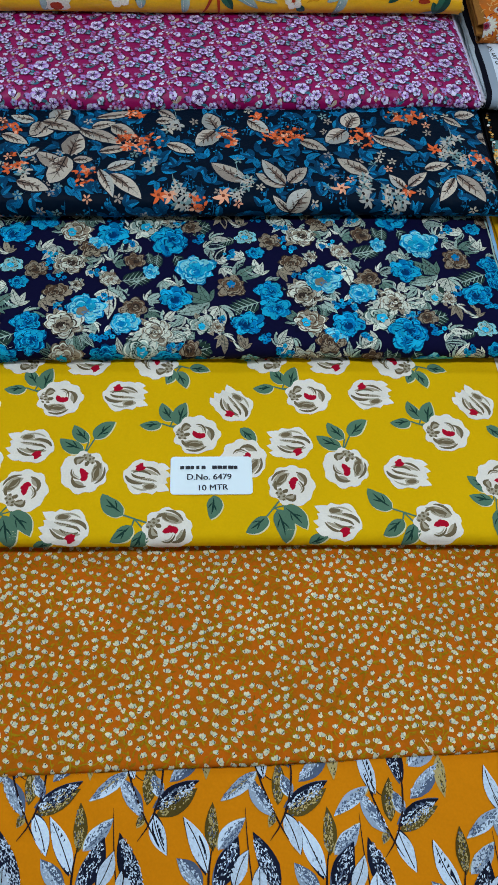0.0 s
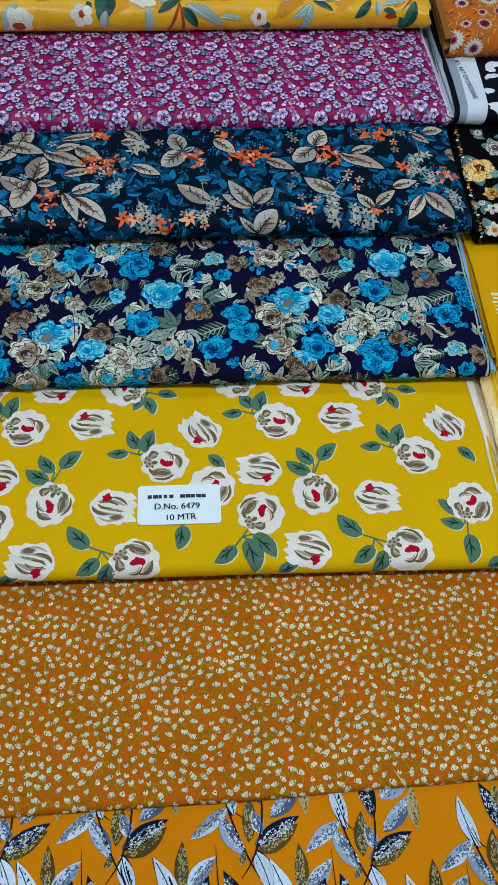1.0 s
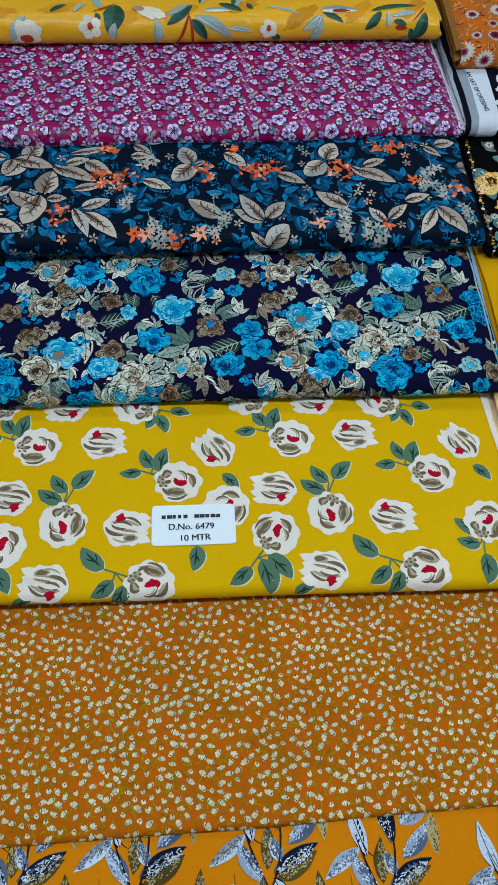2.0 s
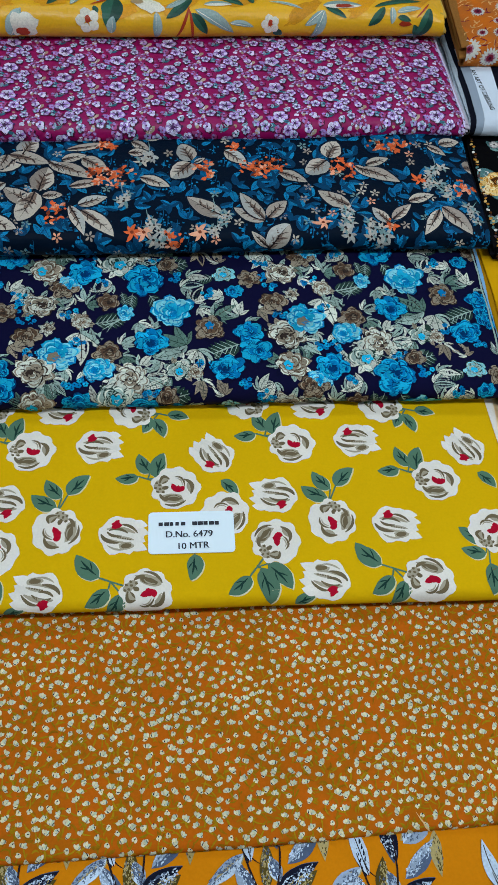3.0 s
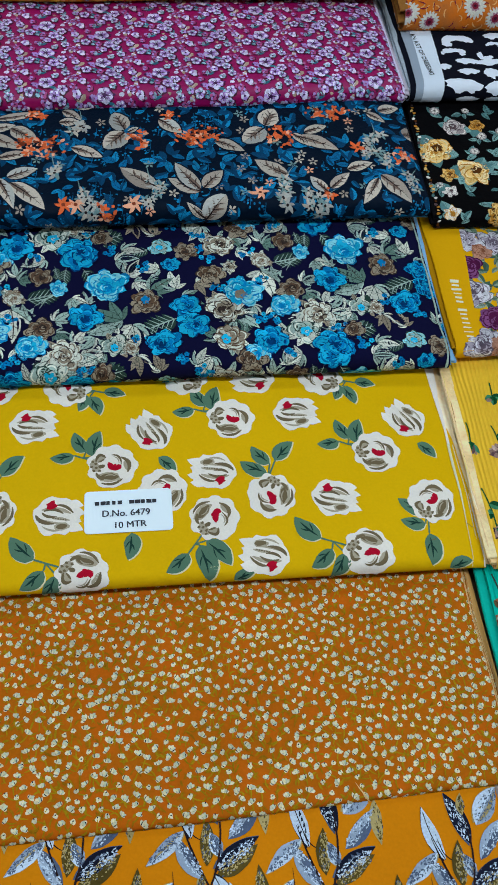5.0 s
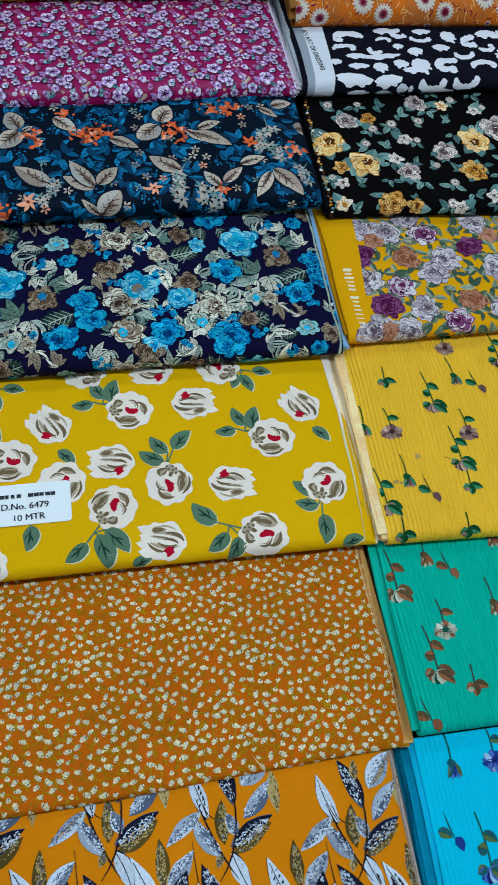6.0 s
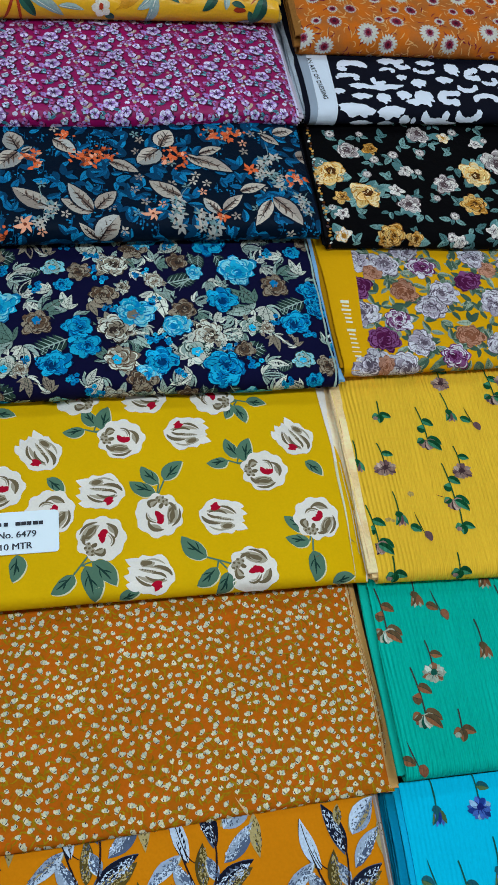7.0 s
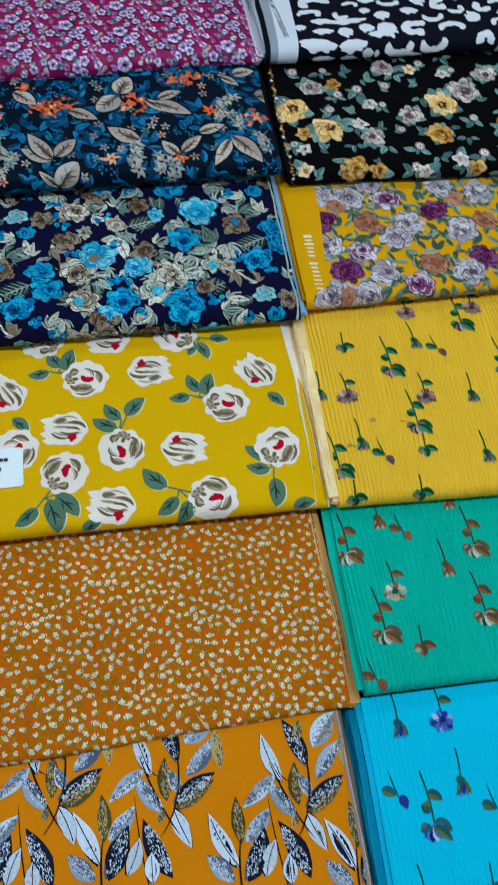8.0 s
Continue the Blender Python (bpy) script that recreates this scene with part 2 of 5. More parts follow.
class Print:
    """Printed figures of one piece of cloth, laid on its surface; one colour slot for each ink."""

    def __init__(self, c, inks, **kw):
        self.c, self.names = c, list(inks)
        kw = {"vary": 0.34, "island": 0.16, "blotch": 70.0, **kw}
        self.under = self.rim = ""
        self.mats = [dye("ink_" + k, rgb, **kw) for k, rgb in inks.items()]
        self.v, self.f, self.s, self.layer = [], [], [], 0.0

    def point(self, x, v, lift):
        self.v.append(self.c.at(x, v, 0.0005 + lift))
        return len(self.v) - 1

    def face(self, ids, ink):
        self.f.append(ids), self.s.append(self.names.index(ink))

    def outside(self, x, v, r):
        c = self.c
        u = x * c.side
        return u < -r or u > c.width or v < c.low * 0.8 - r or v > c.depth + r

    def blob(self, x, v, rx, ry, ink, turn=0.0, lobes=0, deep=0.12, rough=0.08, n=0, lift=0.0, seed=None):
        if self.outside(x, v, max(rx, ry)):
            return
        n = n or (max(10, lobes * 4) if max(rx, ry) > 0.004 else 8)
        s = len(self.v) * 0.37 if seed is None else seed
        a0 = radians(turn)
        ca, sa = math.cos(a0), math.sin(a0)
        big = max(rx, ry) > 0.009
        mid = self.point(x, v, lift)
        near = v - max(rx, ry) < self.c.trim + self.c.r
        rings = ([0.2, 0.4, 0.6, 0.8, 1.0] if near and big else [0.5, 1.0] if near or big else [1.0])
        if near:
            n = max(n, 14 if big else 10)
        ids = []
        for q in rings:
            row = []
            for i in range(n):
                a = 2 * math.pi * i / n
                k = 1 + (deep * abs(math.cos(lobes * a / 2)) - deep / 2 if lobes else 0) + rough * noise.noise((math.cos(a) * 2.2, math.sin(a) * 2.2, s)) * 1.6
                px, py = rx * k * q * math.cos(a), ry * k * q * math.sin(a)
                row.append(self.point(x + px * ca - py * sa, v + px * sa + py * ca, lift))
            ids.append(row)
        for i in range(n):
            j = (i + 1) % n
            self.face((mid, ids[0][i], ids[0][j]), ink)
            for q, w in zip(ids, ids[1:]):
                self.face((q[i], w[i], w[j], q[j]), ink)

    def ribbon(self, pts, widths, ink, lift=0.0001):
        x, v = pts[len(pts) // 2]
        if self.outside(x, v, 0.03):
            return
        last = None
        widest = max(widths) if isinstance(widths, (list, tuple)) else widths
        near = min(q[1] for q in pts) - widest / 2 < self.c.trim + self.c.r
        cuts = 1 + int(widest / (0.004 if near else 0.012))
        across = [1 - 2 * k / cuts for k in range(cuts + 1)]
        if near and len(pts) < 16 and math.dist(pts[0], pts[-1]) > 0.012:
            fine = []
            for q, w in zip(pts, pts[1:]):
                fine += [q, ((q[0] + w[0]) / 2, (q[1] + w[1]) / 2)]
            if isinstance(widths, (list, tuple)):
                both = []
                for q, w in zip(widths, widths[1:]):
                    both += [q, (q + w) / 2]
                widths = both + [widths[-1]]
            pts = fine + [pts[-1]]
        for i, (x, v) in enumerate(pts):
            ax, ay = pts[max(0, i - 1)]
            bx, by = pts[min(len(pts) - 1, i + 1)]
            d = math.hypot(bx - ax, by - ay) or 1
            nx, ny = -(by - ay) / d, (bx - ax) / d
            w = widths[i] / 2 if isinstance(widths, (list, tuple)) else widths / 2
            row = [self.point(x + nx * w * q, v + ny * w * q, lift) for q in across]
            if last:
                for k in range(len(row) - 1):
                    self.face((last[k], last[k + 1], row[k + 1], row[k]), ink)
            last = row

    def curve(self, x, v, length, turn, bend, width, ink, lift=0.0001, n=7, taper=True):
        pts, ws, a = [(x, v)], [], radians(turn)
        for i in range(n - 1):
            pts.append((pts[-1][0] + math.cos(a) * length / (n - 1), pts[-1][1] + math.sin(a) * length / (n - 1)))
            a += radians(bend) / (n - 1)
        ws = [width * (math.sin(math.pi * (i + 0.4) / (n - 0.2)) if taper else 1) for i in range(n)]
        self.ribbon(pts, ws, ink, lift)
        return pts

    def leaf(self, x, v, x2, v2, width, ink, vein="", lift=0.0, bend=0.08, ribs=0, full=0.75, n=9, side_ink="", blunt=0.75, rim=""):
        d = math.hypot(x2 - x, v2 - v)
        nx, ny = -(v2 - v) / d, (x2 - x) / d
        pts, ws = [], []
        for i in range(n):
            t = i / (n - 1)
            o = bend * d * math.sin(math.pi * t)
            pts.append((x + (x2 - x) * t + nx * o, v + (v2 - v) * t + ny * o))
            ws.append(width * math.sin(math.pi * min(1, t ** full)) ** blunt * (1 + 0.10 * noise.noise((t * 6, x * 90, v * 90))) + 0.0003)
        self.ribbon(pts, ws, ink, lift)
        if side_ink:
            half = [(p[0] + nx * w * 0.24, p[1] + ny * w * 0.24) for p, w in zip(pts, ws)]
            self.ribbon(half, [w * 0.5 for w in ws], side_ink, lift + 0.00006)
        if rim:
            for sgn in (-1, 1):
                self.ribbon([(p[0] + sgn * nx * w * 0.46, p[1] + sgn * ny * w * 0.46) for p, w in zip(pts, ws)], 0.0007, rim, lift + 0.0001)
        if vein:
            self.ribbon(pts[:-1], [max(0.0004, width * 0.06)] * (n - 1), vein, lift + 0.00012)
            for r in range(ribs):
                t = (r + 1) / (ribs + 1)
                i = min(n - 1, int(t * (n - 1)))
                for sgn in (-1, 1):
                    px, pv = pts[i]
                    w = ws[i] * 0.42
                    ex, ev = px + sgn * nx * w + (x2 - x) / d * w * 0.7, pv + sgn * ny * w + (v2 - v) / d * w * 0.7
                    self.ribbon([(px, pv), ((px + ex) / 2, (pv + ev) / 2), (ex, ev)], [width * 0.05, width * 0.04, width * 0.015], vein, lift + 0.00012)

    def petals(self, x, v, r, n, ink, turn=0.0, fat=0.42, lift=0.0, inner=0.35):
        for i in range(n):
            a = radians(turn) + 2 * math.pi * i / n
            self.leaf(x + math.cos(a) * r * inner * 0.4, v + math.sin(a) * r * inner * 0.4, x + math.cos(a) * r, v + math.sin(a) * r, r * fat * 2, ink, lift=lift, full=1.25, n=6, bend=0.04)

    def brush(self, a, b, c, width, ink, lift, n=8):
        """A tapered brush stroke from a through b to c."""
        kx, kv = 2 * b[0] - (a[0] + c[0]) / 2, 2 * b[1] - (a[1] + c[1]) / 2
        pts, ws = [], []
        for i in range(n):
            t = i / (n - 1)
            pts.append(tuple((1 - t) ** 2 * a[k] + 2 * t * (1 - t) * (kx, kv)[k] + t * t * c[k] for k in (0, 1)))
            ws.append(width * max(0.15, math.sin(math.pi * (t * 0.9 + 0.05))) ** 0.7)
        self.ribbon(pts, ws, ink, lift)

    def bloom(self, x, v, r, tones, rnd, heart="", lift=0.0003, outer=8, squash=0.92):
        """A painted rose: overlapping petals with dark gaps between them, light rims and fine streaks, round a leaning heart."""
        if self.outside(x, v, r):
            return
        dark, mid, light = tones
        if self.under:
            self.blob(x, v, r * 1.1, r * 1.06, self.under, rnd.uniform(0, 360), 7, 0.25, 0.2, 22, lift - 0.00005)
        step = 4 if v - r < self.c.trim + self.c.r else 1
        lean, t0 = rnd.uniform(0, 6.28), rnd.uniform(0, 6.28)
        hx, hv = x + math.cos(lean) * r * 0.2, v + math.sin(lean) * r * 0.18
        for ring, (count, far, size) in enumerate(((outer, 0.60, 0.44), (5, 0.36, 0.34), (3, 0.16, 0.22))):
            ox, ov = ((x, v), ((x + hx) / 2, (v + hv) / 2), (hx, hv))[ring]
            for i in range(count):
                a = t0 + ring + 2 * math.pi * i / count + rnd.uniform(-0.22, 0.22)
                ca, sa, deg = math.cos(a), math.sin(a), math.degrees(a)
                d, w, h = r * far * rnd.uniform(0.75, 1.25), r * size * rnd.uniform(0.8, 1.2), r * size * rnd.uniform(0.75, 1.2)
                px, pv = ox + ca * d, ov + sa * d * squash
                up = lift + (0.00022 * ring + 0.000022 * i) * step
                self.blob(px, pv, w * 1.12, h * 1.08, dark, deg, 3, 0.25, 0.2, 11, up)
                fill = (rnd.choice((mid, light, light)), rnd.choice((light, mid, mid)), rnd.choice((mid, dark)))[ring]
                self.blob(px + ca * w * 0.10, pv + sa * w * 0.10, w * 0.96, h * 0.94, fill, deg, 3, 0.3, 0.24, 11, up + 0.000008 * step)
                if ring == 0 and i % 2 and r > 0.009:
                    self.leaf(px - ca * w * 0.4, pv - sa * w * 0.4, px + ca * w * 1.2, pv + sa * w * 1.2, h * 0.9, fill, dark, up + 0.000009 * step, 0.06, 0, 1.1, 7)
                rim = light if fill == mid else mid
                tip = [(px + ca * w * q - sa * h * s, pv + sa * w * q + ca * h * s) for q, s in ((0.35, -0.75), (0.86, 0.0), (0.35, 0.75))]
                self.brush(*tip, r * 0.10, rim, up + 0.000014 * step, 6)
                for s in (-0.4, 0.45, 0.05)[: 3 if r > 0.012 and ring == 0 else 2 if ring == 1 else 1]:
                    b = (px - ca * w * 0.75 - sa * h * s * 0.6, pv - sa * w * 0.75 + ca * h * s * 0.6)
                    e = (px + ca * w * rnd.uniform(0.0, 0.45) - sa * h * s, pv + sa * w * rnd.uniform(0.0, 0.45) + ca * h * s)
                    self.ribbon([b, ((b[0] + e[0]) / 2, (b[1] + e[1]) / 2), e], [r * 0.12, r * 0.07, r * 0.015], dark, up + 0.000018 * step)
        self.blob(hx, hv, r * (0.34 if heart else 0.16), r * (0.30 if heart else 0.12), heart or dark, rnd.uniform(0, 360), 5, 0.35, 0.25, 16, lift + 0.00072 * step)
        for k in range(3):
            self.curve(hx + r * 0.12 * rnd.uniform(-1, 1), hv + r * 0.12 * rnd.uniform(-1, 1), r * 0.3, rnd.uniform(0, 360), 120, r * 0.06, rnd.choice((light, dark)), lift + 0.00076 * step, 5)

    def strip(self, low, high, vs, ink, lift, n=9):
        """A band between two lines that run along v."""
        rows = [[self.point(low(v) + (high(v) - low(v)) * k / n, v, lift) for k in range(n + 1)] for v in vs]
        for p0, p1 in zip(rows, rows[1:]):
            for k in range(n):
                self.face((p0[k], p0[k + 1], p1[k + 1], p1[k]), ink)

    def done(self, name, thing, label=""):
        ob = mesh_ob(name, self.v, self.f, self.mats, thing, True, self.s)
        self.v, self.f, self.s = [], [], []
        if label:
            ob["label"] = label
        return ob


def spread_points(rnd, x0, x1, v0, v1, gap, tries=4000):
    """Evenly uneven places, no two nearer than gap."""
    cells, out = {}, []
    for _ in range(tries):
        x, v = rnd.uniform(x0, x1), rnd.uniform(v0, v1)
        i, j = int(x // gap), int(v // gap)
        if all(math.hypot(x - a, v - b) >= gap for di in (-1, 0, 1) for dj in (-1, 0, 1) for a, b in cells.get((i + di, j + dj), ())):
            cells.setdefault((i, j), []).append((x, v))
            out.append((x, v))
    return out


# ---- left column ----
# orange cloth with feathery leaves
m = dye("cloth_orange", (216, 130, 10), vary=0.08)
grey_edge = dye("selvedge_grey", (150, 130, 120))
c, thing = folded_piece("folded_fabric", "orange", "folded bright orange cotton printed with grey and navy feathery leaves", m, m, grey_edge, 8, waves=0.0038)
p = Print(c, {"pale": (196, 212, 232), "grey": (150, 166, 188), "slate": (84, 98, 124), "dark": (24, 28, 46), "olive": (88, 74, 34), "straw": (178, 160, 108), "stem": (40, 28, 30)})
# each leaf: ink, stalk and tip from the crossing of the stems, width
SPRIG = [("pale", -0.015, 0.045, -0.031, 0.096, 0.016), ("dark", 0.015, 0.056, -0.005, 0.107, 0.018), ("grey", 0.024, 0.073, 0.056, 0.107, 0.025), ("slate", 0.022, 0.041, 0.057, 0.077, 0.018), ("straw", 0.058, 0.085, 0.060, 0.042, 0.014), ("olive", -0.001, 0.019, 0.001, 0.062, 0.016), ("grey", 0.014, 0.026, 0.004, 0.049, 0.014),
         ("olive", 0.008, 0.009, 0.051, 0.034, 0.019), ("dark", 0.006, 0.014, 0.053, 0.041, 0.017), ("grey", -0.022, 0.053, -0.061, 0.025, 0.015), ("slate", -0.005, 0.008, -0.032, 0.049, 0.017), ("straw", -0.004, 0.012, -0.011, -0.002, 0.009), ("pale", 0.005, 0.011, 0.020, -0.028, 0.017), ("straw", 0.011, 0.084, 0.013, 0.105, 0.010)]
SPRIG_LOW = [("pale", -0.003, -0.020, -0.028, 0.033, 0.018), ("olive", 0.002, 0.000, 0.002, 0.046, 0.015), ("grey", 0.007, 0.001, 0.036, 0.030, 0.018), ("dark", 0.004, -0.035, 0.028, 0.013, 0.023), ("pale", 0.023, -0.033, 0.038, 0.000, 0.016), ("speck", 0.068, -0.041, 0.043, 0.017, 0.021), ("slate", -0.009, -0.033, -0.035, -0.005, 0.019), ("pale", 0.048, -0.043, 0.049, -0.015, 0.016)]
rnd = random.Random(11)


def speckled_leaf(p, ink, a, b, d, e, w, lift):
    w, bend = w * 0.94, rnd.uniform(-0.06, 0.06)
    if ink in ("pale", "grey", "dark"):
        L = math.hypot(d - a, e - b)
        sx, sv = -(e - b) / L * w * 0.16, (d - a) / L * w * 0.16
        p.leaf(a + sx, b + sv, d + sx * 0.3, e + sv * 0.3, w * 0.8, "dark" if ink == "pale" else "slate" if ink == "dark" else "straw", "", lift - 0.00001, bend, 0, 0.9, 11, blunt=0.9)
    p.leaf(a, b, d, e, w, {"speck": "dark"}.get(ink, ink), "stem" if ink == "pale" else "", lift, bend, 0, 0.88, 11, blunt=1.0, side_ink={"grey": "pale", "slate": "grey"}.get(ink, ""))
    fleck = {"dark": "pale", "speck": "pale", "slate": "pale", "grey": "slate", "olive": "straw", "straw": "olive", "pale": "grey"}[ink]
    for k in range({"dark": 110, "speck": 190, "slate": 110, "grey": 90, "olive": 110, "straw": 40, "pale": 6}[ink]):
        t, s = rnd.uniform(0.1, 0.88), rnd.uniform(-0.36, 0.36)
        q = w * math.sin(math.pi * t ** 0.85) ** 0.75
        L = math.hypot(d - a, e - b)
        x, v = a + (d - a) * t - (e - b) / L * s * q, b + (e - b) * t + (d - a) / L * s * q
        p.blob(x, v, rnd.uniform(0.0006, 0.0019), rnd.uniform(0.0003, 0.0008), rnd.choice((fleck, fleck, fleck, "slate")), math.degrees(math.atan2(e - b, d - a)) + rnd.uniform(-40, 40), 0, 0, 0.3, 6, lift + 0.0002)


CROSSINGS = [(0.059, 0.124), (-0.061, 0.143), (-0.199, 0.165), (-0.317, 0.183), (-0.453, 0.187), (-0.574, 0.190), (-0.710, 0.194), (-0.830, 0.197)]
LOW_STALKS = [(-0.010, 0.112), (-0.130, 0.134), (-0.269, 0.153), (-0.388, 0.161), (-0.524, 0.165), (-0.645, 0.169), (-0.780, 0.173)]
for n, (sx, sv) in enumerate(CROSSINGS):
    low = 0.0004 * (n % 2)
    p.brush((sx + 0.009, sv - 0.014), (sx - 0.010, sv + 0.022), (sx - 0.026, sv + 0.066), 0.0022, "stem", low + 0.0003)
    p.brush((sx - 0.010, sv - 0.014), (sx + 0.012, sv + 0.028), (sx + 0.012, sv + 0.085), 0.0022, "stem", low + 0.0003)
    p.brush((sx - 0.018, sv + 0.061), (sx - 0.015, sv + 0.05), (sx - 0.004, sv + 0.042), 0.0012, "stem", low)
    for k, (ink, a, b, d, e, w) in enumerate(SPRIG):
        speckled_leaf(p, ink, sx + a, sv + b, sx + d, sv + e, w, low + 0.00002 * k)
    p.done("printed_sprig", thing)
for n, (sx, sv) in enumerate(LOW_STALKS):
    low = 0.0004 * (n % 2)
    p.brush((sx, sv - 0.075), (sx - 0.003, sv - 0.03), (sx + 0.002, sv + 0.006), 0.0022, "stem", low + 0.0003)
    p.brush((sx + 0.05, sv - 0.075), (sx + 0.040, sv - 0.02), (sx + 0.036, sv + 0.04), 0.0014, "stem", low)
    for k, (ink, a, b, d, e, w) in enumerate(SPRIG_LOW):
        speckled_leaf(p, ink, sx + a, sv + b, sx + d, sv + e, w, low + 0.00002 * k)
        if k % 2 == 0:
            speckled_leaf(p, ink, sx + a - 0.03, sv + b - 0.10, sx + d - 0.03, sv + e - 0.10, w, low + 0.00002 * k)
    if n < len(LOW_STALKS) - 1:
        p.done("printed_sprig", thing)
p.done("printed_sprig", thing)
hem = Print(c, {"grey": (150, 134, 124), "pale": (190, 180, 172)}, vary=0.25)
ends = [c.low * 0.3 + 0.012 * k for k in range(24)]
hem.strip(lambda v: -0.0050, lambda v: -0.0022, ends, "grey", 0.0007, 2)
hem.strip(lambda v: -0.0020, lambda v: -0.0004, ends, "pale", 0.0007, 2)
hem.done("pale_selvedge", thing, "grey selvedge stripe")

# burnt orange cloth with tiny white blossoms
m = dye("cloth_brown", (194, 96, 14), vary=0.14, second=(178, 96, 12))
c, thing = folded_piece("folded_fabric", "brown", "folded burnt orange cotton printed with tiny white blossoms", m, m, dye("selvedge_peach", (214, 160, 92)), 3, 0.006, waves=0.0034)
p = Print(c, {"white": (214, 204, 168), "mint": (190, 198, 172), "eye": (46, 52, 64), "slate": (116, 130, 138), "olive": (160, 124, 16), "dull": (156, 104, 14)})
rnd = random.Random(3)
for x, v in spread_points(rnd, -0.85, 0.0, c.low * 0.5, 0.30, 0.0070, 14000):
    p.curve(x, v, rnd.uniform(0.006, 0.013), rnd.uniform(0, 360), rnd.uniform(-150, 150), rnd.uniform(0.0016, 0.0029), rnd.choice(("olive", "dull", "olive")), 0.00015, 5)
for x, v in spread_points(rnd, -0.85, 0.0, c.low * 0.5, 0.30, 0.0085, 24000):
    a = rnd.uniform(-60, 70)
    p.curve(x, v, rnd.uniform(0.008, 0.016), a - 90 + rnd.uniform(-40, 40), rnd.uniform(-90, 90), 0.0016, "olive", 0.0002, 5)
    if rnd.random() < 0.4:
        p.leaf(x + 0.004, v - 0.007, x + 0.004 + rnd.uniform(-0.005, 0.006), v - 0.007 + rnd.uniform(-0.004, 0.006), 0.0014, "olive", n=4)
    if rnd.random() < 0.66:
        r = rnd.uniform(0.0029, 0.0038)
        bx, bv = x - math.cos(radians(a + 90)) * r * 0.7, v - math.sin(radians(a + 90)) * r * 0.7
        p.blob(x, v, r * 0.80, r * 0.70, "white", a, 0, 0, 0.3, 10, 0.0003)
        for k, spread in enumerate((-58, -22, 14, 50)):
            b = radians(a + 90 + spread + rnd.uniform(-8, 8))
            L = r * rnd.uniform(1.3, 1.8)
            p.leaf(bx, bv, bx + math.cos(b) * L, bv + math.sin(b) * L, r * 0.84, ("white", "mint", "white", "white")[k], lift=0.00031 + 0.00001 * k, full=1.4, n=6, bend=0.05)
        side = rnd.choice((-1, 1))
        sx, sv = bx + side * math.cos(radians(a)) * r * 0.55, bv + side * math.sin(radians(a)) * r * 0.55
        p.curve(sx, sv, r * rnd.uniform(0.9, 1.3), a + 90 - side * 25, side * 40, r * 0.27, "eye", 0.0004, 5)
        p.curve(bx - side * r * 0.1, bv, r * 0.7, a + 90 + side * 20, 12, r * 0.16, "slate", 0.0004, 4)
    else:
        p.blob(x, v, 0.0027, 0.0024, "white", a, 3, 0.3, 0.3, 10, 0.0002)
        p.curve(x - 0.0006, v + 0.0008, 0.0022, a + 20, 120, 0.0012, "eye", 0.0003, 5)
p.done("blossom_print", thing, "tiny white blossom print")["kind"] = "stuff"
hem = Print(c, {"peach": (206, 152, 92), "straw": (226, 184, 124), "bark": (140, 86, 40)}, vary=0.3, island=0.2)
ends = [c.low * 0.3 + 0.012 * k for k in range(28)]
for k in range(6):
    hem.strip(lambda v: -0.0066 + 0.0011 * k + 0.0006 * math.sin(v * 40 + k), lambda v: -0.0057 + 0.0011 * k + 0.0006 * math.sin(v * 40 + k), ends, ("straw", "peach", "straw", "bark", "peach", "straw")[k], 0.0006, 1)
hem.done("pale_selvedge", thing, "peach frayed selvedge")["kind"] = "stuff"
hem.curve(-0.180, 0.021, 0.030, -62, 14, 0.0016, "straw", 0.0009, 8)
hem.done("loose_thread", thing, "loose straw-coloured thread")

# mustard yellow cloth with cream roses, and its paper label
m = dye("cloth_yellow", (222, 175, 6), vary=0.07)
c, thing = folded_piece("folded_fabric", "yellow", "folded mustard yellow cotton printed with cream roses", m, m, dye("selvedge_cream", (252, 236, 204), vary=0.2, blotch=40, second=(244, 218, 170)), 9, 0.006, 0.0017, drop=0.012, waves=0.0042)
p = Print(c, {"cream": (232, 225, 216), "taupe": (112, 98, 74), "soft": (170, 160, 140), "red": (176, 14, 44), "green": (84, 118, 98), "bottle": (30, 58, 52), "rim": (216, 210, 170)}, vary=0.10, island=0.06)


def rose_leaf(p, x, v, x2, v2):
    size, turn = math.hypot(x2 - x, v2 - v), math.degrees(math.atan2(v2 - v, x2 - x))
    ca, sa = math.cos(radians(turn)), math.sin(radians(turn))
    p.leaf(x + 0.0009, v - 0.0010, x2 + 0.0014, v2 - 0.0012, size * 0.56, "rim", lift=0.0, full=0.8)
    p.leaf(x, v, x2, v2, size * 0.54, "green", lift=0.0001, full=0.8)
    p.curve(x + ca * size * 0.12, v + sa * size * 0.12, size * 0.66, turn + 8, -16, 0.0026, "bottle", 0.0002)
    p.curve(x + ca * size * 0.35, v + sa * size * 0.35, size * 0.32, turn + 40, -24, 0.0020, "bottle", 0.0002, 5)
    p.curve(x + ca * size * 0.30, v + sa * size * 0.30, size * 0.30, turn - 36, 24, 0.0016, "bottle", 0.0002, 5)


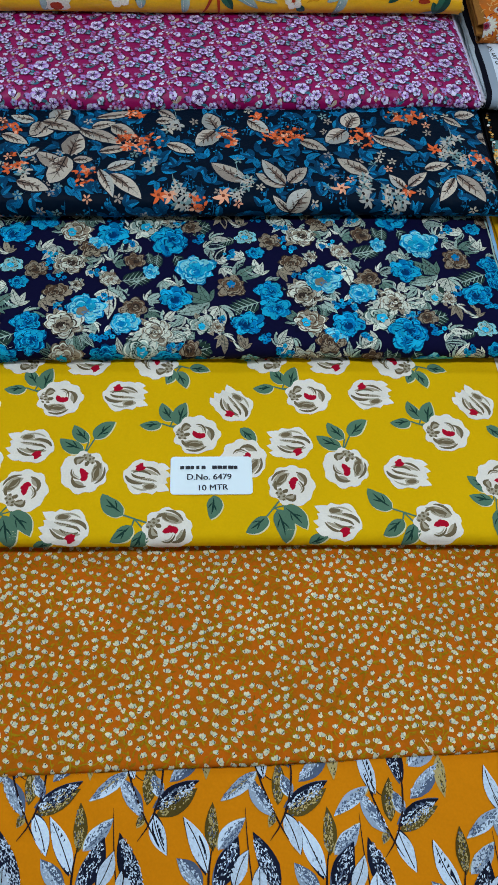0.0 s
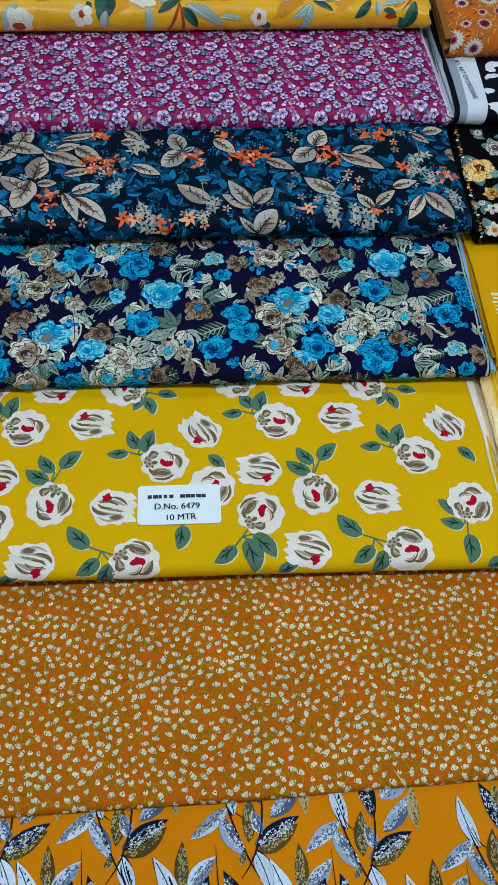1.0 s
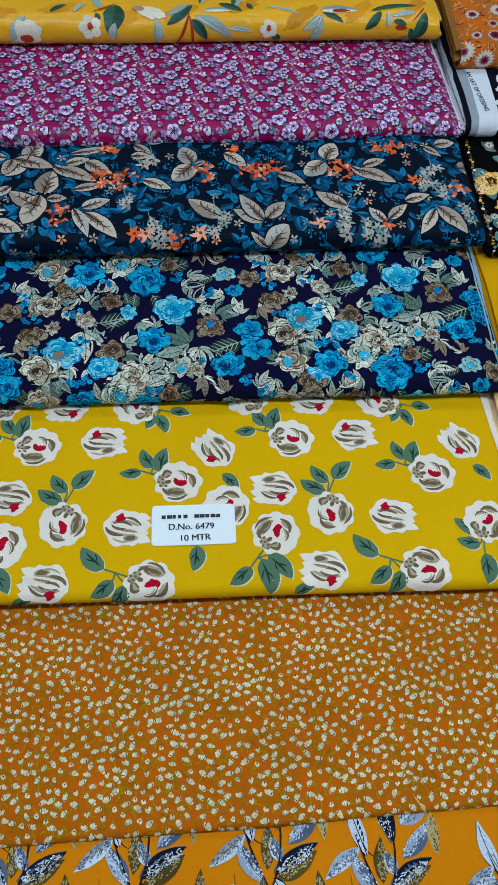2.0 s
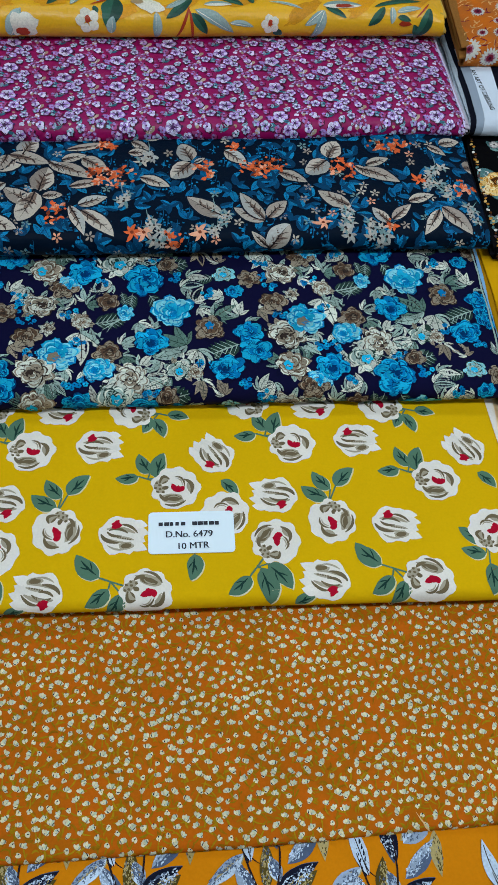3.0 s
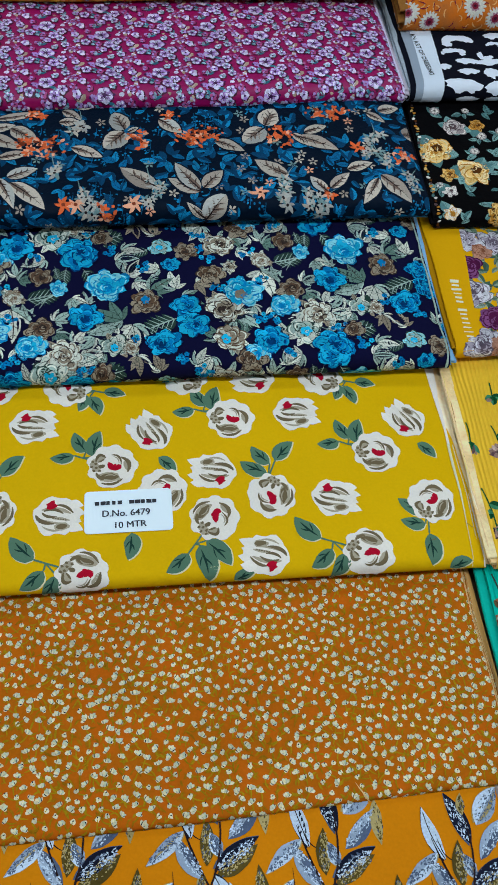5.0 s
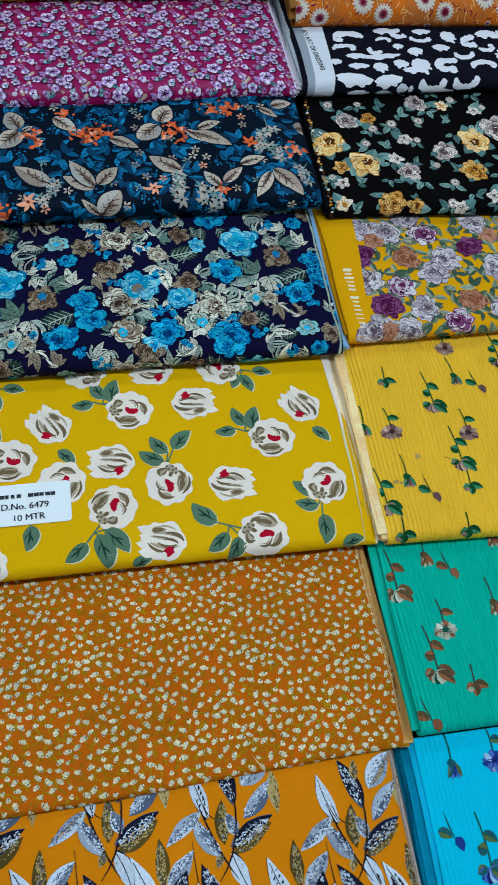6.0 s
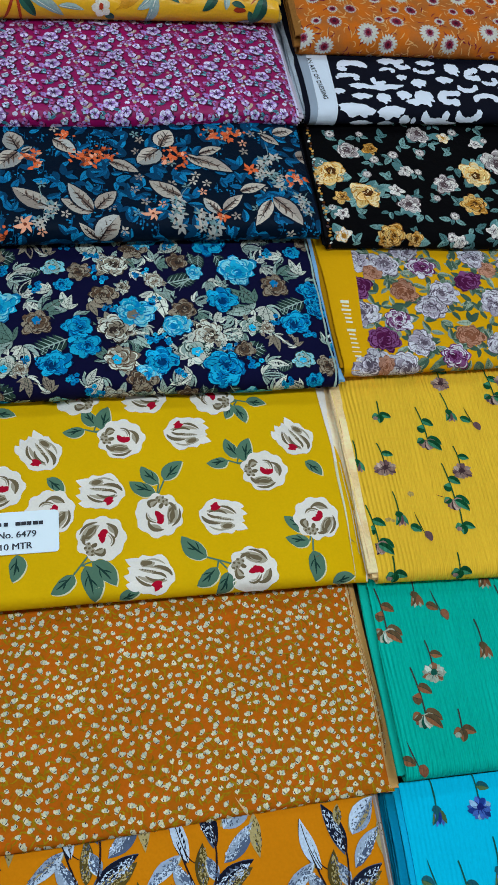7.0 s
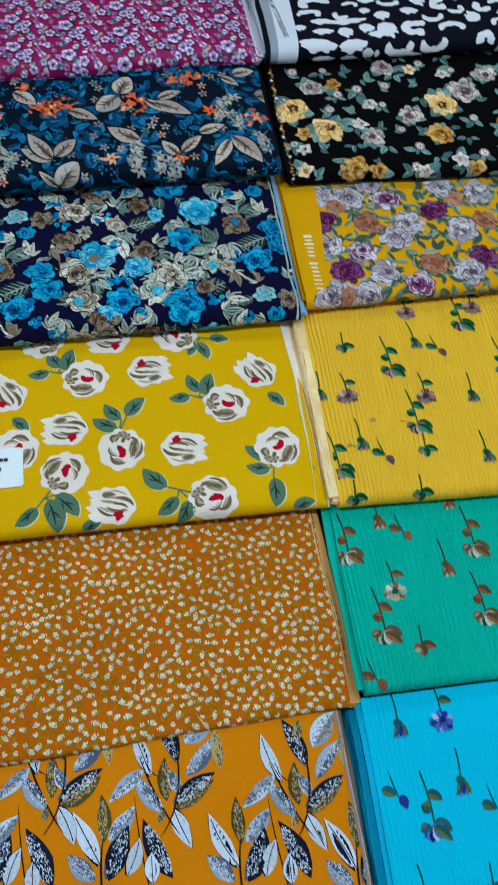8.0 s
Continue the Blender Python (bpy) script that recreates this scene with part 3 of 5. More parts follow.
# where the leaves of each kind of rose begin and end, from its middle
LEAVES = {"a": ((-0.045, 0.017, -0.073, 0.014), (-0.031, 0.021, -0.045, 0.050), (-0.023, 0.014, -0.014, 0.050)),
          "d": ((-0.002, 0.031, -0.033, 0.049), (0.003, 0.044, -0.017, 0.070), (0.010, 0.048, 0.035, 0.074)),
          "e": ((-0.033, -0.044, -0.059, -0.065), (-0.020, -0.034, -0.011, -0.079), (-0.012, -0.029, 0.014, -0.061)),
          "f": ((-0.053, 0.020, -0.080, 0.050), (-0.042, 0.006, -0.068, -0.014), (-0.028, 0.000, -0.045, -0.029)),
          "h": ((0.045, -0.010, 0.072, -0.013), (0.028, -0.016, 0.040, -0.044), (0.022, -0.012, 0.014, -0.037)),
          "g": ((-0.010, -0.014, -0.041, 0.005), (-0.014, -0.030, -0.044, -0.024), (-0.012, -0.043, -0.015, -0.082)),
          "l": ((-0.038, -0.052, -0.043, -0.086),), "": ()}


def open_rose(p, x, v, turn, leaves, mirror=False, r=0.0275):
    for n, (bx, bv, tx, tv) in enumerate(LEAVES[leaves]):
        if n == 0 and leaves != "l":
            p.ribbon([(x + bx * q, v + bv * q) for q in (0.4, 0.55, 0.7, 0.85, 1.0)], 0.0022, "green", 0.0001)
        elif leaves != "l":
            hx, hv = LEAVES[leaves][0][0] * 0.75, LEAVES[leaves][0][1] * 0.75
            p.ribbon([(x + hx + (bx - hx) * q, v + hv + (bv - hv) * q) for q in (0, 0.33, 0.66, 1)], 0.0020, "green", 0.0001)
        rose_leaf(p, x + bx, v + bv, x + tx, v + tv)
        p.done("printed_leaf", thing)
    flip = -1 if mirror else 1

    def at(px, py):
        a = radians(turn)
        return x + r * (px * math.cos(a) - flip * py * math.sin(a)), v + r * (px * math.sin(a) + flip * py * math.cos(a))

    def patch(px, py, rx, ry, ink, lean, lift):
        p.blob(*at(px, py), r * rx, r * ry, ink, turn + flip * lean, 0, 0, 0.22, 14, lift)
    p.blob(x, v, r * 1.04, r * 1.02, "cream", turn, 9, 0.17, 0.08, 45, 0.0003)
    for px, py, rx, ry, lean in ((-0.15, -0.55, 0.52, 0.23, -4), (-0.72, 0.02, 0.20, 0.36, 20), (-0.52, 0.40, 0.24, 0.16, 25), (0.62, 0.02, 0.12, 0.30, 12)):
        patch(px, py, rx, ry, "soft", lean, 0.00040)
    patch(-0.10, -0.52, 0.38, 0.15, "taupe", -6, 0.00044)
    patch(-0.45, 0.0, 0.14, 0.10, "taupe", 10, 0.00044)
    for a, b, c0, w, ink in (((-0.02, 0.55), (0.30, 0.44), (0.40, 0.06), 0.10, "taupe"), ((0.38, 0.42), (0.72, 0.14), (0.66, -0.32), 0.19, "taupe"), ((-0.70, 0.22), (-0.54, 0.56), (-0.26, 0.42), 0.15, "taupe"), ((-0.62, 0.20), (-0.45, 0.28), (-0.32, 0.36), 0.09, "taupe"),
                             ((-0.48, -0.80), (0.0, -0.88), (0.44, -0.64), 0.13, "taupe"), ((-0.68, -0.30), (-0.58, -0.50), (-0.36, -0.66), 0.16, "taupe"), ((-0.32, -0.50), (-0.08, -0.43), (0.18, -0.52), 0.06, "soft"), ((0.05, 0.45), (0.24, 0.36), (0.30, 0.1), 0.06, "soft")):
        p.brush(at(*a), at(*b), at(*c0), w * r, ink, 0.0005)
    for px, py in ((-0.82, 0.24), (-0.88, 0.0), (-0.68, -0.06), (-0.78, -0.2), (-0.54, -0.22), (-0.70, 0.14)):
        patch(px, py, 0.07, 0.055, "taupe", 0, 0.00054)
    for ex, ev, w in ((-0.16, 0.20, 0.26), (0.14, 0.10, 0.22), (0.40, 0.04, 0.26)):
        p.leaf(*at(0.16, -0.24), *at(ex, ev), r * w, "red", lift=0.0006, full=1.2, n=6)
    patch(0.14, -0.12, 0.20, 0.10, "red", 8, 0.0006)


def bud_rose(p, x, v, turn, r=0.0265):
    p.blob(x, v, r * 0.95, r * 0.92, "cream", turn, 6, 0.14, 0.10, 30, 0.0003)
    a = radians(turn)

    def at(px, py):
        return x + r * (px * math.cos(a) - py * math.sin(a)), v + r * (px * math.sin(a) + py * math.cos(a))
    for py, q in ((0.62, 1.10), (0.22, 1.24), (-0.18, 1.12), (-0.58, 1.26)):
        p.leaf(*at(0.35, py * 0.8), *at(q, py), r * 0.50, "cream", lift=0.00032, full=0.9, blunt=1.0)
    for a0, b, c0, w, ink in (((-0.65, 0.22), (0.0, 0.32), (0.62, 0.18), 0.20, "soft"), ((-0.55, 0.16), (-0.15, 0.30), (0.30, 0.14), 0.15, "taupe"), ((-0.05, 0.52), (0.36, 0.48), (0.72, 0.20), 0.14, "taupe"), ((-0.62, 0.10), (-0.34, -0.06), (0.05, -0.03), 0.14, "taupe"),
                              ((-0.15, -0.14), (0.2, -0.11), (0.62, -0.16), 0.15, "soft"), ((-0.86, -0.04), (-0.56, -0.32), (-0.02, -0.38), 0.19, "taupe"), ((-0.6, -0.22), (0.0, -0.34), (0.5, -0.30), 0.11, "soft"), ((0.05, 0.36), (0.30, 0.34), (0.6, 0.16), 0.07, "soft"), ((-0.5, -0.55), (-0.1, -0.70), (0.3, -0.66), 0.10, "soft")):
        p.brush(at(*a0), at(*b), at(*c0), w * r, ink, 0.0005 if ink == "taupe" else 0.00046)
    p.blob(*at(0.32, -0.48), r * 0.34, r * 0.18, "soft", turn + 12, 0, 0, 0.25, 12, 0.00048)
    p.blob(*at(0.32, -0.48), r * 0.25, r * 0.13, "taupe", turn + 12, 0, 0, 0.25, 12, 0.00054)
    for k in range(6):
        p.blob(*at(-0.10 + 0.11 * k, -0.12 - 0.008 * k), r * 0.045, r * 0.04, "taupe", 0, 0, 0, 0.2, 6, 0.00058)
    for bx, bv, ex, ev, w in ((-0.46, 0.30, 0.0, 0.50, 0.28), (-0.30, 0.26, -0.18, 0.74, 0.26), (-0.5, 0.5, -0.1, 0.42, 0.2)):
        p.leaf(*at(bx, bv), *at(ex, ev), r * w, "red", lift=0.0006, full=1.0, n=6)


P = 0.3255
ROSES = [("open", -0.286, 0.221, 0, "a"), ("open", -0.434, 0.158, 0, "a"), ("bud", -0.205, 0.225, 0, ""), ("bud", -0.173, 0.102, -8, ""), ("bud", -0.312, 0.146, 176, ""), ("bud", -0.261, 0.033, 170, ""), ("bud", -0.250, 0.283, 178, ""),
         ("open", -0.247, 0.109, -105, "d"), ("open", -0.317, 0.083, 45, "e"), ("open", -0.143, 0.029, -25, "f"), ("bud", -0.060, 0.210, 128, ""), ("open", -0.375, 0.122, 60, "l"), ("open", -0.163, 0.282, 150, "h"), ("open", -0.340, 0.290, 140, "")]
for k in (-1, 0, 1, 2):
    for kind, x, v, turn, leaves in ROSES:
        x, v = x - P * k, v - 0.006 * k
        if x < -0.80 or x > -0.055:
            continue
        (open_rose(p, x, v, turn, leaves, leaves in ("d", "e", "f")) if kind == "open" else bud_rose(p, x, v, turn))
        p.done("printed_rose", thing)
    for x, v, x2, v2 in ((-0.053, 0.174, -0.034, 0.152), (-0.300, 0.004, -0.277, 0.013)):
        if -0.8 < x - P * k < 0:
            rose_leaf(p, x - P * k, v - 0.006 * k, x2 - P * k, v2 - 0.006 * k)
            p.done("printed_leaf", thing)
rose_leaf(p, -0.047, 0.005, -0.019, 0.014)
p.done("printed_leaf", thing)
open_rose(p, -0.054, 0.092, 60, "g")
p.done("printed_rose", thing)
ends = [0.006 + 0.012 * k for k in range(27)]
stripe = lambda v: -0.0195 + 0.042 * v - 0.010 * max(0.0, (v - 0.2) / 0.1)
p.strip(stripe, lambda v: stripe(v) + 0.0042 + 0.010 * max(0.0, (v - 0.2) / 0.1), ends[14:], "cream", 0.0006, 4)
p.strip(lambda v: stripe(v) + 0.0008 * math.sin(31 * v), lambda v: stripe(v) + 0.0008 + 0.017 * v, ends[:15], "rim", 0.0006, 2)
p.strip(lambda v: -0.0080 + 0.02 * v, lambda v: -0.0074 + 0.025 * v, ends[3:15], "rim", 0.0006, 2)
p.strip(lambda v: -0.0030, lambda v: -0.0012 + 0.0008 * math.sin(40 * v), ends[:9], "cream", 0.0006, 2)
p.curve(-0.065, 0.040, 0.006, 15, 20, 0.0014, "taupe", 0.0006, 4)
p.curve(-0.018, 0.064, 0.012, -40, 10, 0.0009, "taupe", 0.0006, 4)
p.done("pale_selvedge", thing, "cream selvedge stripes")["kind"] = "stuff"
# frayed threads lying over the cut ends of the folds
fray_mats = [dye("thread_cream", (250, 236, 206), vary=0.2), dye("thread_peach", (240, 208, 160), vary=0.25), dye("thread_straw", (240, 214, 140), vary=0.2), dye("thread_bark", (170, 126, 76), vary=0.3)]
verts, faces, slots = [], [], []
rnd = random.Random(17)
for k in range(26):
    x0, ink, start, stop = rnd.uniform(0.0, 0.013), rnd.choice((0, 0, 1, 0, 2, 1, 3)), rnd.uniform(-0.004, 0.05) * (k % 3 > 0), rnd.uniform(0.17, 0.31)
    wide, s, n0 = rnd.uniform(0.0012, 0.0032), rnd.uniform(0, 50), len(verts)
    for j in range(25):
        v = start + (stop - start) * j / 24
        flare = 1.25 - 1.6 * v
        x = 0.001 + x0 * flare + 0.0022 * noise.noise((v * 16, s, 0))
        z = -0.0005 - 0.55 * x - 0.012 * math.exp(-max(0.0, v) / 0.006) + 0.0016 * noise.noise((v * 22, s, 5)) + 0.0004 * (k % 5)
        w = wide * flare * (0.4 if j in (0, 24) else 1)
        verts += [(x - w / 2, v, z), (x, v, z + 0.0008), (x + w / 2, v, z - 0.0012)]
        if j:
            q = n0 + 3 * j
            faces += [(q - 3, q - 2, q + 1, q), (q - 2, q - 1, q + 2, q + 1)]
            slots += [ink, ink]
mesh_ob("frayed_threads", verts, faces, fray_mats, thing, True, slots)["kind"] = "stuff"
YELLOW_CLOTH = c

# paper label stuck on the yellow cloth
LABEL_WHITE, LABEL_INK = plain("label_paper", lin(232, 246, 255), 0.4, 30, 0.03), plain("label_ink", lin(30, 34, 44), 0.6, 60, 0.1)


def lettering(text, size, x, v, c, parent, material, turn=0.0, lift=0.0016, name="lettering", bold=0.0):
    """Flat letters of the built-in font laid on the cloth, centred at x, v."""
    data = bpy.data.curves.new(name, "FONT")
    data.body, data.size, data.align_x, data.align_y, data.offset = text, size, "CENTER", "CENTER", bold
    data.resolution_u = 3
    tmp = new("lettering_curve", data)
    me = bpy.data.meshes.new_from_object(tmp)
    bpy.data.objects.remove(tmp)
    a = radians(turn)
    for q in me.vertices:
        px, pv = q.co.x * math.cos(a) - q.co.y * math.sin(a), q.co.x * math.sin(a) + q.co.y * math.cos(a)
        q.co = c.at(x + px, v + pv, lift)
    me.materials.clear()
    me.materials.append(material)
    ob = new(name, me)
    ob.parent = parent
    return ob


label = tagged(new("paper_label"), "white rounded paper sticker with black print on yellow cloth", "label")
label.matrix_world = YELLOW_CLOTH.m
LX, LV, LW, LH, LT = -0.416, 0.0975, 0.101, 0.0545, -0.3
outline = []
for cx, cy, a0 in ((LW / 2 - 0.005, LH / 2 - 0.005, 0), (-LW / 2 + 0.005, LH / 2 - 0.005, 90), (-LW / 2 + 0.005, -LH / 2 + 0.005, 180), (LW / 2 - 0.005, -LH / 2 + 0.005, 270)):
    for k in range(6):
        a = radians(a0 + 18 * k)
        outline.append((cx + 0.005 * math.cos(a), cy + 0.005 * math.sin(a)))
verts, faces = [], []
n = len(outline)
for lift, q in [(0.0017, k / 12) for k in range(13)] + [(0.0010, 1.0)]:
    verts += [YELLOW_CLOTH.at(LX + q * a, LV + q * b, lift + (0.0004 if q == 1.0 and a > 0.04 and lift > 0.0015 else 0)) for a, b in outline]
for r in range(13):
    faces += [(r * n + i, r * n + (i + 1) % n, (r + 1) * n + (i + 1) % n, (r + 1) * n + i)[::-1] for i in range(n)]
sticker = mesh_ob("sticker", verts, faces, [LABEL_WHITE], label, False)
for k, w in enumerate((0.005, 0.006, 0.004, 0.004, 0.005, 0.0, 0.006, 0.006, 0.005, 0.006, 0.005)):
    if w:
        x = LX - 0.0385 + 0.0066 * k
        verts = [YELLOW_CLOTH.at(x + dx, LV + 0.0085 + dv, 0.0025) for dx, dv in ((0, 0), (w, 0), (w, 0.0048), (0, 0.0048))]
        mesh_ob("printed_bar", verts, [(0, 1, 2, 3)], [LABEL_INK], sticker, False)
for shift in (0.0, 0.0005):
    lettering("D.No. 6479", 0.0116, LX - 0.003 + shift, LV - 0.003, YELLOW_CLOTH, label, LABEL_INK, LT, 0.0025 + 0.1 * shift)
    lettering("10 MTR", 0.0116, LX + 0.001 + shift, LV - 0.0180, YELLOW_CLOTH, label, LABEL_INK, LT + 1.0, 0.0025 + 0.1 * shift)

# navy cloth crowded with blue and beige roses
m = dye("cloth_navy", (13, 13, 48), vary=0.1)
c, thing = folded_piece("folded_fabric", "navy", "folded navy cotton crowded with bright blue and beige roses", m, m, dye("selvedge_sky", (128, 176, 214)), 5, 0.014)
p = Print(c, {"blue": (0, 116, 176), "deep": (0, 54, 104), "sky": (20, 166, 208), "ice": (128, 206, 220), "bark": (52, 42, 38), "beige": (146, 134, 116), "cream": (204, 208, 196), "umber": (92, 70, 54), "sage": (92, 122, 112),
              "green": (38, 60, 54), "mist": (152, 174, 166), "night": (11, 12, 42)}, island=0.24)
p.under = "night"
rnd = random.Random(21)


def fern(p, x, v, turn, size, ink, rib, lift=0.0):
    a = radians(turn)
    for i in range(1, 7):
        t = i / 7
        bx, bv = x + math.cos(a) * size * t, v + math.sin(a) * size * t
        L = size * 0.42 * math.sin(math.pi * (0.25 + 0.7 * t))
        for s in (-1, 1):
            b = a + s * radians(48)
            p.leaf(bx, bv, bx + math.cos(b) * L, bv + math.sin(b) * L, size * 0.13, ink, lift=lift, n=5)
            p.ribbon([(bx, bv), (bx + math.cos(b) * L * 0.8, bv + math.sin(b) * L * 0.8)], [size * 0.03, size * 0.01], rib, lift + 0.0001)
    p.curve(x, v, size, turn, 6, size * 0.045, rib, lift + 0.00012)


def broad_leaf(p, x, v, turn, size, ink, vein, lift=0.0, width=0.5, side=""):
    a = radians(turn)
    bend = rnd.uniform(-0.08, 0.08)
    if p.under:
        p.leaf(x, v, x + math.cos(a) * size * 1.08, v + math.sin(a) * size * 1.08, size * width * 1.3, p.under, "", lift - 0.00003, bend)
    p.leaf(x, v, x + math.cos(a) * size, v + math.sin(a) * size, size * width, ink, vein, lift, bend, 5, side_ink=side, rim=p.rim)


def cluster(p, x, v, r, ink, light, eye, lift=0.0, count=6):
    for k in range(count):
        a, d = rnd.uniform(0, 6.28), r * math.sqrt(rnd.random())
        q = r * rnd.uniform(0.26, 0.36)
        bx, bv = x + math.cos(a) * d, v + math.sin(a) * d * 0.8
        p.petals(bx, bv, q, 5, ink if k % 3 else light, rnd.uniform(0, 72), 0.42, lift)
        p.blob(bx, bv, q * 0.25, q * 0.25, eye, 0, 0, 0, 0.2, 6, lift + 0.0002)


def small_bloom(p, x, v, r, dark, mid, light, lift):
    n = rnd.choice((5, 6, 7))
    t = rnd.uniform(0, 360)
    p.petals(x, v, r, n, mid, t, 0.5, lift)
    p.petals(x, v, r * 0.72, n, light, t + 26, 0.42, lift + 0.00012)
    p.blob(x, v, r * 0.24, r * 0.2, dark, 0, 0, 0, 0.3, 8, lift + 0.00022)
    for k in range(n):
        a = radians(t + 360 * k / n)
        p.curve(x + math.cos(a) * r * 0.25, v + math.sin(a) * r * 0.25, r * 0.5, math.degrees(a), 12, r * 0.07, dark, lift + 0.0002, 4)


# one repeat of the print: flowers (middle, kind, radius), leaf sprays (foot, direction, length, ink), ferns and small blue blossoms
REPEAT_FLOWERS = [(-0.445, 0.146, "sky", 0.0252), (-0.506, 0.142, "bud", 0.0119), (-0.562, 0.214, "blue", 0.0193), (-0.582, 0.194, "sky", 0.0148), (-0.513, 0.23, "heart", 0.0223), (-0.479, 0.201, "blue", 0.0252), (-0.587, 0.186, "brown", 0.0171), (-0.615, 0.218, "crescent", 0.02), (-0.62, 0.157, "cream", 0.02), (-0.529, 0.161, "brown", 0.0148), (-0.607, 0.118, "cream", 0.0096), (-0.632, 0.106, "brown", 0.0171), (-0.593, 0.074, "warm", 0.0245), (-0.564, 0.129, "beige", 0.0134)]
REPEAT_FLOWERS_FRONT = [(-0.527, 0.077, "brown", 0.0178), (-0.54, 0.051, "sky", 0.0186), (-0.473, 0.094, "blue", 0.0193), (-0.498, 0.038, "cream", 0.0208), (-0.394, 0.115, "brownheart", 0.0193), (-0.343, 0.107, "blue", 0.0178), (-0.335, 0.077, "blue", 0.0186), (-0.373, 0.05, "blue", 0.0208), (-0.436, 0.048, "half", 0.0163), (-0.619, 0.049, "cream", 0.023), (-0.359, 0.177, "blue", 0.0126), (-0.337, 0.199, "brown", 0.0156), (-0.371, 0.209, "teal", 0.0141), (-0.418, 0.045, "beige", 0.0111)]
REPEAT_LEAVES = [(-0.64, 0.191, 240, 0.019, "cream"), (-0.602, 0.172, -60, 0.015, "sage"), (-0.557, 0.157, 20, 0.016, "sage"), (-0.56, 0.165, 100, 0.013, "mist"), (-0.524, 0.191, 200, 0.019, "cream"), (-0.431, 0.187, 0, 0.018, "mist"), (-0.415, 0.16, 60, 0.018, "cream"), (-0.408, 0.15, -40, 0.015, "cream"), (-0.489, 0.126, -60, 0.018, "mist"), (-0.47, 0.116, 100, 0.013, "mist"), (-0.565, 0.11, -80, 0.031, "cream"), (-0.56, 0.048, -40, 0.016, "cream"), (-0.582, 0.052, -95, 0.015, "mist"), (-0.511, 0.089, 30, 0.016, "mist"), (-0.51, 0.071, -40, 0.015, "sage"), (-0.426, 0.088, 150, 0.028, "sage"), (-0.432, 0.077, 190, 0.022, "mist"), (-0.413, 0.08, -90, 0.025, "cream")]
REPEAT_LEAVES_FRONT = [(-0.409, 0.032, -80, 0.016, "beige"), (-0.45, 0.037, 200, 0.021, "cream"), (-0.487, 0.053, 60, 0.016, "cream"), (-0.478, 0.037, -30, 0.019, "mist"), (-0.52, 0.034, 160, 0.015, "cream"), (-0.602, 0.036, -40, 0.019, "mist"), (-0.454, 0.013, 70, 0.016, "sage"), (-0.538, 0.221, 110, 0.015, "cream"), (-0.489, 0.221, 20, 0.019, "mist"), (-0.354, 0.135, 110, 0.019, "cream"), (-0.327, 0.145, -20, 0.019, "beige"), (-0.375, 0.17, 190, 0.015, "cream"), (-0.347, 0.121, -20, 0.018, "sage"), (-0.388, 0.131, 40, 0.022, "sage"), (-0.455, 0.081, 170, 0.015, "sage"), (-0.628, 0.221, 150, 0.016, "sage"), (-0.423, 0.205, -10, 0.018, "cream")]
REPEAT_FLOWERS_FRONT += [(-0.452, 0.010, "brown", 0.013)]
REPEAT_LEAVES_FRONT += [(-0.52, 0.008, 90, 0.016, "mist"), (-0.335, 0.016, 60, 0.016, "cream"), (-0.60, 0.008, 100, 0.015, "sage"), (-0.38, 0.012, 110, 0.015, "beige"), (-0.48, 0.012, 150, 0.015, "cream"), (-0.575, 0.170, 200, 0.015, "mist"), (-0.545, 0.178, 60, 0.014, "cream"), (-0.595, 0.146, -20, 0.014, "cream"), (-0.545, 0.095, 100, 0.014, "mist"), (-0.46, 0.062, 220, 0.015, "mist")]
REPEAT_FERNS = [(-0.385, 0.205, 200, 0.022), (-0.55, 0.124, 10, 0.033), (-0.475, 0.175, -60, 0.025), (-0.496, 0.176, -100, 0.021), (-0.353, 0.089, 200, 0.036), (-0.357, 0.069, 190, 0.031), (-0.473, 0.221, 10, 0.039), (-0.629, 0.028, -10, 0.033), (-0.511, 0.178, -80, 0.016), (-0.391, 0.136, 60, 0.019), (-0.595, 0.04, 100, 0.015)]
REPEAT_BERRIES = [(-0.58, 0.143), (-0.632, 0.165), (-0.635, 0.134), (-0.567, 0.092), (-0.573, 0.029), (-0.555, 0.03), (-0.439, 0.207), (-0.321, 0.225), (-0.398, 0.175), (-0.402, 0.055), (-0.356, 0.028), (-0.543, 0.194), (-0.324, 0.204), (-0.626, 0.084), (-0.47, 0.014)]
TONES = {"blue": ("deep", "blue", "sky"), "sky": ("blue", "sky", "ice"), "bud": ("blue", "sky", "ice"), "cream": ("bark", "beige", "cream"), "heart": ("green", "mist", "cream"), "brown": ("bark", "umber", "beige"), "beige": ("umber", "beige", "cream"),
         "warm": ("blue", "sky", "ice"), "brownheart": ("bark", "umber", "beige"), "half": ("green", "mist", "cream"), "teal": ("green", "mist", "ice"), "crescent": ("umber", "beige", "cream")}
HEARTS = {"heart": "sky", "warm": "beige", "brownheart": "blue", "half": "sky", "teal": "sky", "crescent": "sky"}
COPIES = [(0.327 * i + 0.003 * j, 0.052 * i + 0.218 * j) for i in (-1, 0, 1) for j in (-2, -1, 0, 1) if -0.26 < 0.052 * i + 0.218 * j < 0.28]


